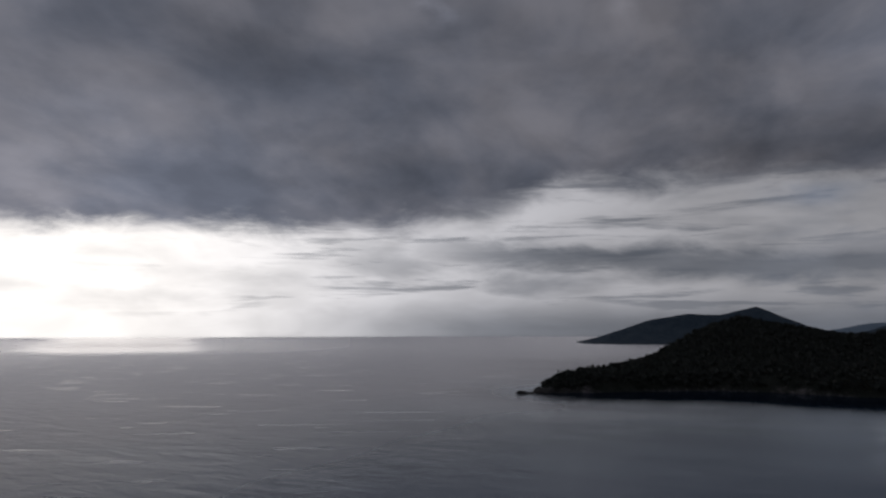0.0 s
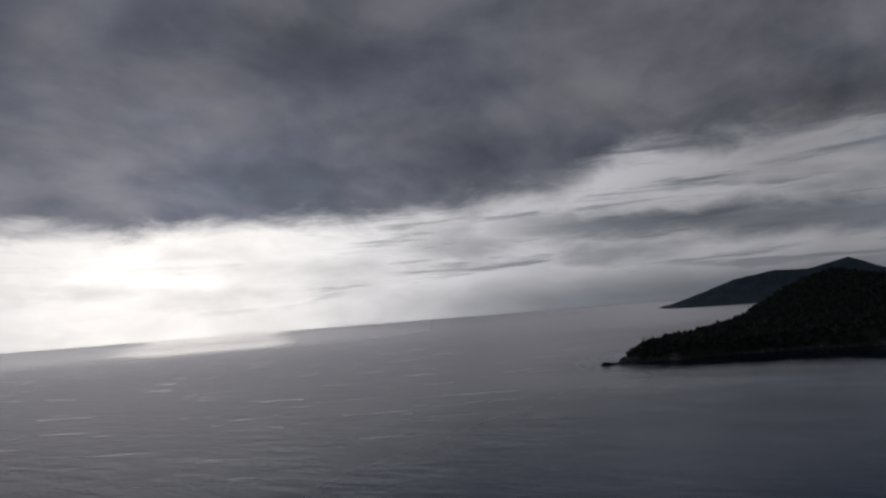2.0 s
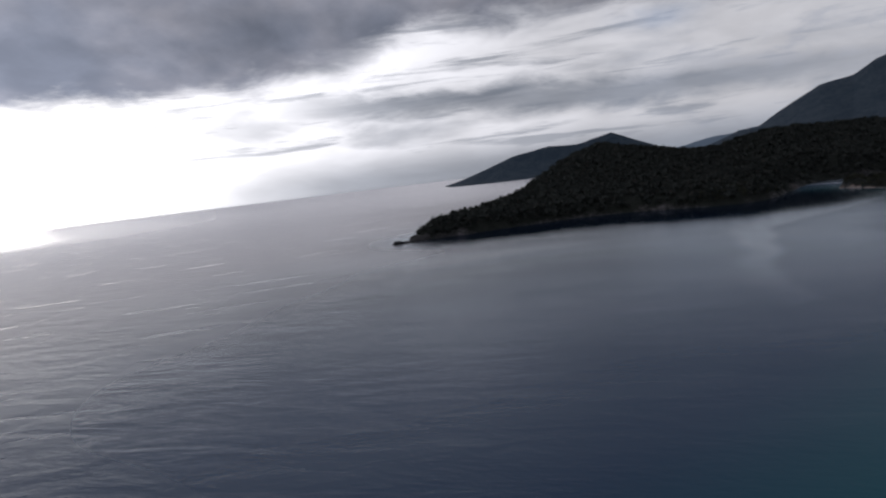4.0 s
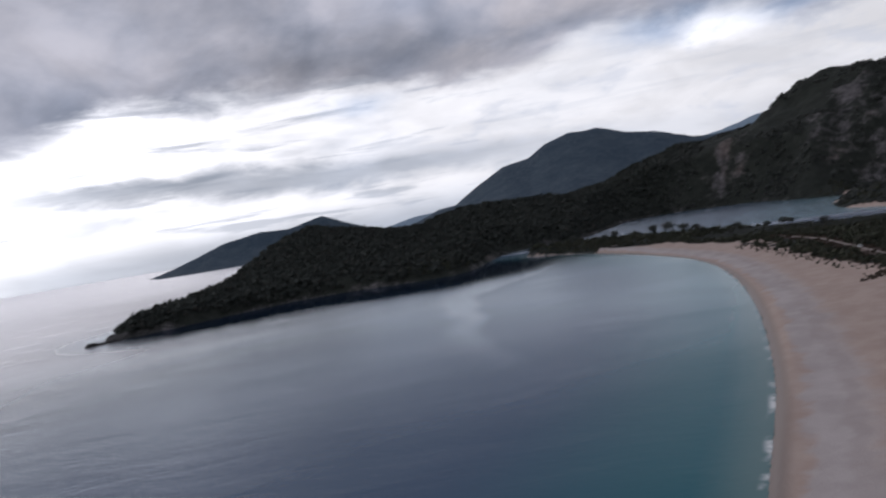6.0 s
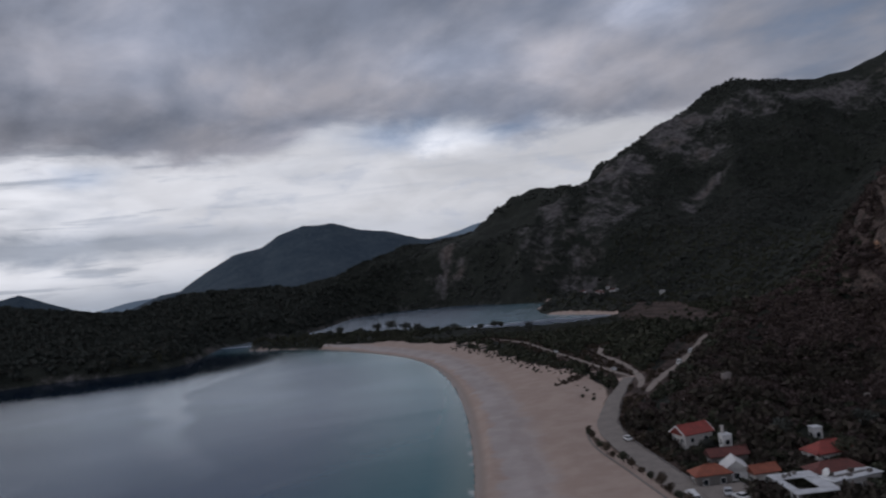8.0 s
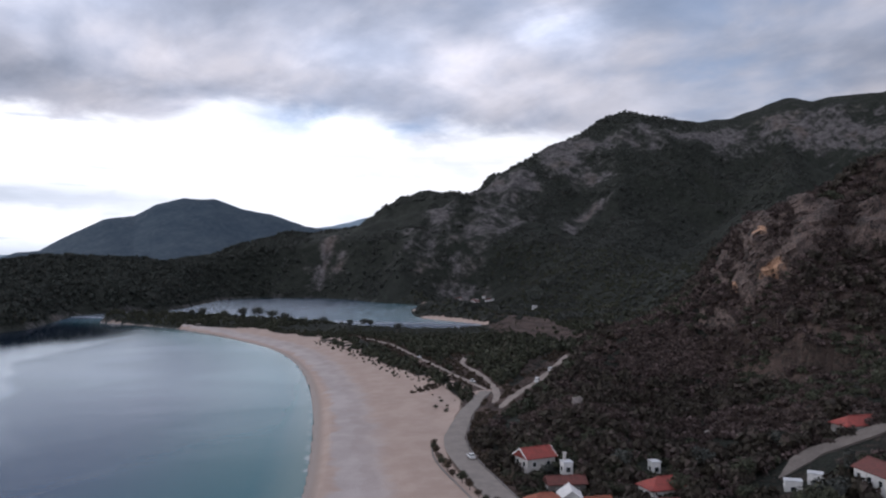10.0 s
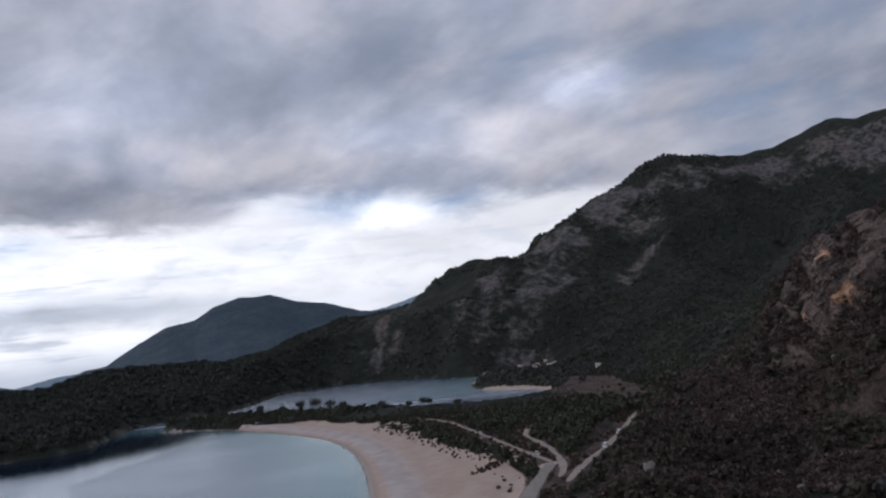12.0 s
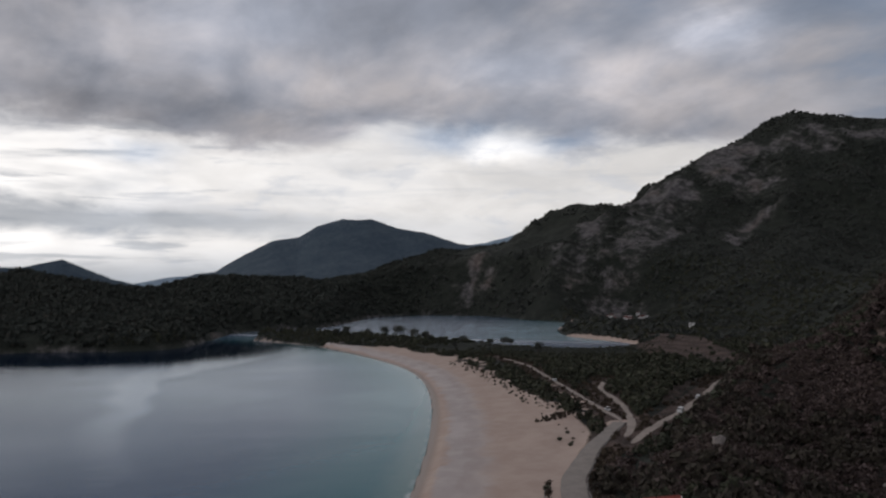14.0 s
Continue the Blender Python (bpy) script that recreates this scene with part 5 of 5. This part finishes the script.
def pavilion(x, y, turn, w, d, hole):
    """A restaurant under pale sheet roofs laid round a dark open court, on posts, with a low wall."""
    z0 = ground_z(x, y) - 0.1
    hall = thing("restaurant", pose(x, y, z0, 0, 0, turn), "open restaurant under pale sheet roofs round a dark court", "building")
    hx, hy, hw, hd = hole
    part("floor", box(0, 0, 0.12, w - 0.4, d - 0.4, 0.3, 0.03), GREY_WALL, hall)
    left_, right_, low_, high_ = hx - hw / 2, hx + hw / 2, hy - hd / 2, hy + hd / 2
    for x0, x1, y0, y1, lift in ((-w / 2, left_, -d / 2, d / 2, 0.0), (right_, w / 2, -d / 2, d / 2, 0.18), (left_, right_, high_, d / 2, 0.09), (left_, right_, -d / 2, low_, 0.05)):
        panel = part("roof_panel", box((x0 + x1) / 2, (y0 + y1) / 2, 3.5 + lift, x1 - x0, y1 - y0, 0.16, 0.03), SHEET_ROOF, hall)
        count = max(1, int((x1 - x0) / 1.2))
        for k in range(count):
            part("seam", box(x0 + (k + 0.5) * (x1 - x0) / count, (y0 + y1) / 2, 3.6 + lift, 0.07, y1 - y0 - 0.1, 0.07), SHEET_ROOF, panel)
    for px_ in (-w / 2 + 0.3, left_ + 0.2, right_ - 0.2, w / 2 - 0.3):
        for py_ in (-d / 2 + 0.3, d / 2 - 0.3):
            part("post", box(px_, py_, 1.85, 0.22, 0.22, 3.25, 0.02), FRAME, hall)
    part("back_wall", box(0, -d / 2 + 0.15, 1.4, w - 1.2, 0.2, 2.6, 0.03), GREY_WALL, hall)
    part("low_wall", box(0, d / 2 - 0.12, 0.6, w - 1.0, 0.18, 0.9, 0.03), WHITE_WALL, hall)
    for k in range(3):
        part("roof_unit", box(right_ + 0.9 + 0.9 * k, high_ * (0.8 - 0.5 * k), 4.05 + 0.1, 0.8, 0.7, 0.75, 0.04), GREY_WALL, hall)
    return hall


T = 41
house(234.5, 120.5, T + 104, 9, 6.5, 2, "gable", WHITE_WALL, TILE_RED, "two-storey white house with a red gabled tile roof", 2.0, sink=1.4, verge=True)
house(230.5, 109.8, T, 2.8, 2.6, 1, "flat", BRIGHT_WALL, SHEET_ROOF, "small white plastered block with a chimney behind the roofs", 1.0, True, sink=-0.8)
house(220.5, 106.5, T + 86, 9.5, 4.5, 1, "gable", GREY_WALL, TILE_DARK, "long low house with a brown-red tile roof", 1.3, sink=0.3)
house(204.5, 105.5, T + 88, 8.5, 5.2, 1, "hip", GREY_WALL, TILE_ORANGE, "low house with an orange-red hipped roof by the road", 1.5, sink=0.7)
house(209.5, 101.2, T - 14, 6, 5, 1, "gable", BRIGHT_WALL, BRIGHT_WALL, "small bright white house with its gable towards the road", 1.8, sink=0.2)
house(209.5, 94.5, T + 92, 6, 4, 1, "gable", WHITE_WALL, TILE_ORANGE, "small white house with an orange tile roof", 1.2, sink=0.7)
house(226.8, 83, T + 96, 11, 6.5, 1, "hip", BRIGHT_WALL, TILE_RED, "white villa with a bright red hipped roof", 2.0, sink=0.4)
pavilion(199, 83, 38, 15, 10, (-0.8, 0.8, 7.5, 4.6))
house(206.8, 75, T + 102, 12.5, 4.6, 1, "flat", WHITE_WALL, SHEET_ROOF, "flat pale-roofed wing with a satellite dish", 1.0, False, True, sink=0.1)
house(212, 79, T + 84, 12, 6, 1, "hip", GREY_WALL, TILE_DARK, "low building with a dark red tile roof", 1.6, sink=0.2)
house(271.5, 41, T + 92, 14, 6, 1, "hip", WHITE_WALL, TILE_RED, "white house with a red roof above the upper road", 1.8, sink=1.4)
house(228, 33.8, T - 3, 17, 7.5, 2, "gable", BRIGHT_WALL, TILE_DARK, "long two-storey white hotel with dark windows and red-brown roof", 1.8)
house(244, 29, T - 15, 10, 6.5, 1, "gable", GREY_WALL, TILE_RED, "low house with a red tile roof behind the hotel", 1.8)
house(211, 36, T - 3, 10, 6, 1, "hip", GREY_WALL, TILE_RED, "low house with a red roof below the hotel", 1.7, sink=0.4)
house(231, 54.5, T + 60, 3.8, 2.4, 1, "flat", BRIGHT_WALL, SHEET_ROOF, "low white shed beside the upper road", 1.0, sink=1.0)
house(234.5, 50, T + 50, 3.2, 2.6, 1, "flat", BRIGHT_WALL, SHEET_ROOF, "small white kiosk beside the upper road", 1.0, sink=0.9)
house(242, 89.3, T, 2.8, 2.4, 1, "flat", BRIGHT_WALL, SHEET_ROOF, "small white hut on the slope", 1.0, sink=0.4)


def archway(x, y, turn, wide, tall, label):
    """A whitewashed garden gate: two posts, an arch of blocks and a step."""
    gate = thing("garden_gate", pose(x, y, ground_z(x, y) - 0.1, 0, 0, turn), label, "gate")
    for side_ in (-1, 1):
        part("post", box(side_ * wide / 2, 0, tall * 0.3, 0.45, 0.5, tall * 0.6, 0.04), BRIGHT_WALL, gate)
    bm = bmesh.new()
    for k in range(9):
        a_ = math.pi * (k + 0.5) / 9
        made = bmesh.ops.create_cube(bm, size=1.0)["verts"]
        bmesh.ops.transform(bm, matrix=Matrix.Translation((math.cos(a_) * wide / 2, 0, tall * 0.6 + math.sin(a_) * wide / 2)) @ Matrix.Rotation(-a_, 4, "Y") @ Matrix.Diagonal((0.45, 0.5, wide * 0.2, 1)), verts=made)
    part("arch", bm, BRIGHT_WALL, gate)
    part("step", box(0, 0, 0.08, wide + 0.9, 1.0, 0.24, 0.03), KERB, gate)
    return gate


archway(208.2, 98.4, T + 85, 2.4, 2.6, "whitewashed arched garden gate beside the houses")
village = [(1012, 596, 10, 7), (1040, 618, 9, 7), (1075, 612, 12, 8), (1092, 594, 9, 7), (1112, 610, 10, 8), (1135, 622, 11, 7), (1152, 606, 9, 8), (1180, 616, 12, 8), (1105, 575, 9, 7), (1060, 585, 10, 6), (975, 425, 11, 7), (1160, 640, 10, 8), (1128, 590, 11, 8), (1145, 575, 9, 7), (1170, 588, 10, 8), (1085, 628, 10, 7), (1120, 634, 12, 7), (1190, 570, 9, 8), (1062, 604, 8, 7), (1208, 600, 11, 8), (1225, 622, 9, 7), (1030, 600, 9, 6)]
for i, (hx, hy, w, d) in enumerate(village):
    house(hx, hy, (37 * i) % 180, w * 0.75, d * 0.75, 1 + (i % 5 == 0), ("hip", "flat", "gable")[i % 3], BRIGHT_WALL, (TILE_DARK, SHEET_ROOF, TILE_DARK)[i % 3],
          "small white village house near the lagoon shore", 1.6, group="houses by the lagoon")

# ======== vehicles ========
TYRE = plain("tyre_rubber", (0.02, 0.02, 0.02), 0.9, 4.0)
RIM = plain("wheel_rim", (0.45, 0.45, 0.46), 0.4, 4.0, 0.2, 0.8)
PAINTS = {"white": plain("white_car_paint", (0.72, 0.72, 0.72), 0.3, 1.0, 0.08), "silver": plain("silver_car_paint", (0.45, 0.46, 0.48), 0.3, 1.0, 0.08)}


def vehicle(x, y, turn, length, tall, colour, label, van=False, lift=None):
    z0 = lift if lift is not None else ground_z(x, y) + 0.35
    car = thing("van" if van else "car", pose(x, y, z0, 0, 0, turn), label, "van" if van else "car", "parked vehicles")
    w = 1.75 if not van else 2.1
    body = box(0, 0, 0.62 if not van else 0.35 + tall * 0.38, length, w, 0.62 if not van else tall * 0.72, 0.12)
    part("body", body, PAINTS[colour], car)
    bm = box(-length * 0.04, 0, tall - 0.32, length * (0.52 if not van else 0.93), w * 0.88, 0.62, 0.1)
    for v in bm.verts:
        if v.co.z > tall - 0.2:
            v.co.x = -length * 0.04 + (v.co.x + length * 0.04) * (0.72 if not van else 0.95)
    part("cabin", bm, GLASS, car, "dark glazed cabin")
    part("cabin_roof", box(-length * 0.04, 0, tall, length * (0.38 if not van else 0.88), w * 0.8, 0.08, 0.03), PAINTS[colour], car)
    for sx_ in (-1, 1):
        for sy_ in (-1, 1):
            bm = bmesh.new()
            bmesh.ops.create_cone(bm, cap_ends=True, segments=14, radius1=0.34, radius2=0.34, depth=0.22,
                                  matrix=Matrix.Translation((sx_ * length * 0.31, sy_ * w * 0.47, 0.34)) @ Matrix.Rotation(math.pi / 2, 4, "X"))
            wheel = part("wheel", bm, TYRE, car)
            bm = bmesh.new()
            bmesh.ops.create_cone(bm, cap_ends=True, segments=12, radius1=0.2, radius2=0.2, depth=0.25,
                                  matrix=Matrix.Translation((sx_ * length * 0.31, sy_ * w * 0.47, 0.34)) @ Matrix.Rotation(math.pi / 2, 4, "X"))
            part("rim", bm, RIM, wheel)
    return car


vehicle(187, 103.4, 35, 6.0, 2.4, "white", "white van parked beside the beach road", True)
vehicle(195, 98.3, 22, 4.4, 1.45, "silver", "silver car standing in the car park", lift=lot_z + 0.06)
vehicle(192.4, 94.6, 60, 4.3, 1.45, "white", "white car standing in the car park", lift=lot_z + 0.06)
vehicle(238.5, 142.5, 40, 3.9, 1.4, "white", "white car at the edge of the beach road")
vehicle(372.6, 176.2, 15, 5.0, 2.3, "white", "white delivery van on the hill road", True)
vehicle(411, 184.5, 15, 4.8, 2.2, "white", "white van on the hill road", True)
vehicle(368, 208, 45, 4.4, 1.45, "white", "white car parked on the dune track")
vehicle(441, 282, 45, 4.4, 1.5, "white", "pale car parked on the dune track")

# ======== rocks ========
SCARS = [((388, 78.5, 75.5), 4.6), ((397, 86, 79), 3.4), ((372, 71, 60.5), 5.8), ((372, 75.5, 57.5), 3.8), ((379, 89, 50), 3.8), ((377, 92, 46), 3.0)]
ROCK, rm, rs = material("crag_rock")
rpos = rm.add("ShaderNodeNewGeometry").outputs["Position"]
r_mid, r_fine = rm.noise(rpos, 0.16, 5.0, 0.6), rm.noise(rpos, 1.1, 5.0, 0.65)
r_col = rm.mix(rm.step(rm.math("ADD", rm.math("MULTIPLY", r_mid, 0.4), rm.math("MULTIPLY", r_fine, 0.6)), 0.38, 0.64), (0.020, 0.016, 0.015), (0.165, 0.118, 0.100))
# fresh orange scars where blocks have fallen: place and size
r_warp = rm.vmath("ADD", rpos, rm.vmath("SCALE", rm.vmath("SUBTRACT", rm.noise(rpos, 0.16, 4.0, 0.6, color=True), (0.5, 0.5, 0.5)), scale=9.0))
for scar, wide in SCARS:
    gap = rm.add("ShaderNodeVectorMath")
    gap.operation = "DISTANCE"
    rm.put(gap.inputs[0], r_warp)
    gap.inputs[1].default_value = scar
    r_col = rm.mix(rm.math("MULTIPLY", rm.step(gap.outputs["Value"], wide, wide * 0.55), rm.step(r_fine, 0.36, 0.52, 0.35, 1.0)), r_col, (0.50, 0.30, 0.19))
rm.put(rs.inputs["Base Color"], r_col)
rs.inputs["Roughness"].default_value = 0.95
bump(rm, rs, rm.math("ADD", r_mid, r_fine), 0.8, 0.8)
SEA_ROCK = plain("sea_rock", (0.06, 0.056, 0.054), 0.8, 0.3, 0.5, 0.0, 0.2)
PALE_ROCK = plain("pale_boulder", (0.24, 0.21, 0.195), 0.9, 0.6, 0.3, 0.0, 0.1)


def rock(name, x, y, z, sx_, sy_, sz_, seed, mat, label, group="", cuts=3):
    """A broken rock: a ball cut by many planes, then roughened."""
    bm = bmesh.new()
    bmesh.ops.create_icosphere(bm, subdivisions=cuts, radius=1.0)
    r = np.random.default_rng(seed)
    planes = [(Vector(v / np.linalg.norm(v)), d) for v, d in zip(r.normal(size=(16, 3)), r.uniform(0.45, 0.85, 16))]
    for v in bm.verts:
        for face_n, d in planes:
            over = v.co.dot(face_n) - d
            if over > 0:
                v.co -= face_n * over
        p = v.co * 1.6 + Vector((seed * 3.7, seed * 1.3, 0))
        v.co *= 1.15 + 0.22 * noise.noise(p) + 0.14 * noise.noise(p * 3.1)
        v.co.x, v.co.y, v.co.z = v.co.x * sx_, v.co.y * sy_, v.co.z * sz_
    mesh = bpy.data.meshes.new(name)
    bm.to_mesh(mesh)
    bm.free()
    mesh.materials.append(mat)
    ob = new(name, mesh)
    ob.matrix_basis = pose(x, y, z, 0, 0, seed * 47 % 360)
    return tagged(ob, label, "rock", group)


for i, (x, y, sx_, sy_, sz_) in enumerate([(92, 782, 9, 6, 3.2), (101, 786, 6, 5, 2.2), (108, 790, 7, 5, 4.0), (116, 793, 8, 6, 6.0), (112, 799, 6, 6, 5.0), (124, 796, 8, 6, 6.5)]):
    rock("sea_rock", x, y, 0.2, sx_, sy_, sz_, i + 1, SEA_ROCK, "dark wave-worn rock off the headland's tip", "rocks off the headland")
# the crag: a broken rock face standing out of the hillside
cgx, cgy = np.meshgrid(np.arange(358, 440, 0.75), np.arange(16, 132, 0.75))
crag_shape = cgx.shape
cgx, cgy = cgx.ravel(), cgy.ravel()
cgz = height(cgx, cgy)[0]
face = crag_mask(cgx, cgy)
slope_y, slope_x = np.gradient(cgz.reshape(crag_shape), 0.75)
normal = np.stack([-slope_x.ravel(), -slope_y.ravel(), np.ones(cgz.shape)], 1)
normal /= np.linalg.norm(normal, axis=1)[:, None]
across, down = cgy + 0.3 * cgx, cgz * 1.1 - 0.25 * cgx
block = 1 - 2 * np.abs(fbm(across, down, 21, 5, 17, 0.6))
ledge = np.floor((cgz + 5 * fbm(cgx, cgy, 20, 3, 19)) / 4.5)
ledge = value_noise(ledge * 3.7, across / 9, 23)
crack = -np.abs(fbm(across, down * 0.5, 7, 3, 27)) * 3.0
out = face * (0.2 + 0.8 * smooth(cgy, 94, 70)) * (0.8 + 6.5 * block + 2.6 * ledge + 2.8 * crack + 2.2 * fbm(across, down, 3.2, 2, 29)) - 2.0 * (1 - face)
crag_co = np.stack([cgx, cgy, cgz], 1) + normal * out[:, None]
crag_faces = grid_faces(*crag_shape, False)
crag_faces = crag_faces[face[crag_faces].max(1) > 0.02]
used, inverse = np.unique(crag_faces, return_inverse=True)
crag_mesh = mesh_of("crag", crag_co[used], inverse.reshape(-1, 4), ROCK)
tagged(new("crag", crag_mesh), "weathered brown-grey crag with orange rock scars on the hillside", "rock")
rock("boulder", 275.5, 122.4, ground_z(276, 122) + 1.6, 2.0, 2.2, 2.5, 40, PALE_ROCK, "pale bare boulder standing in the scrub")
for i in range(64):
    x, y = rng.uniform(262, 385), rng.uniform(-30, 128)
    rock("boulder", x, y, ground_z(x, y) + 0.3, rng.uniform(0.7, 2.2), rng.uniform(0.7, 2.2), rng.uniform(0.5, 1.5), 50 + i, PALE_ROCK if i % 2 == 0 else ROCK, "weathered boulder among the hillside scrub", "boulders on the hillside", 2)
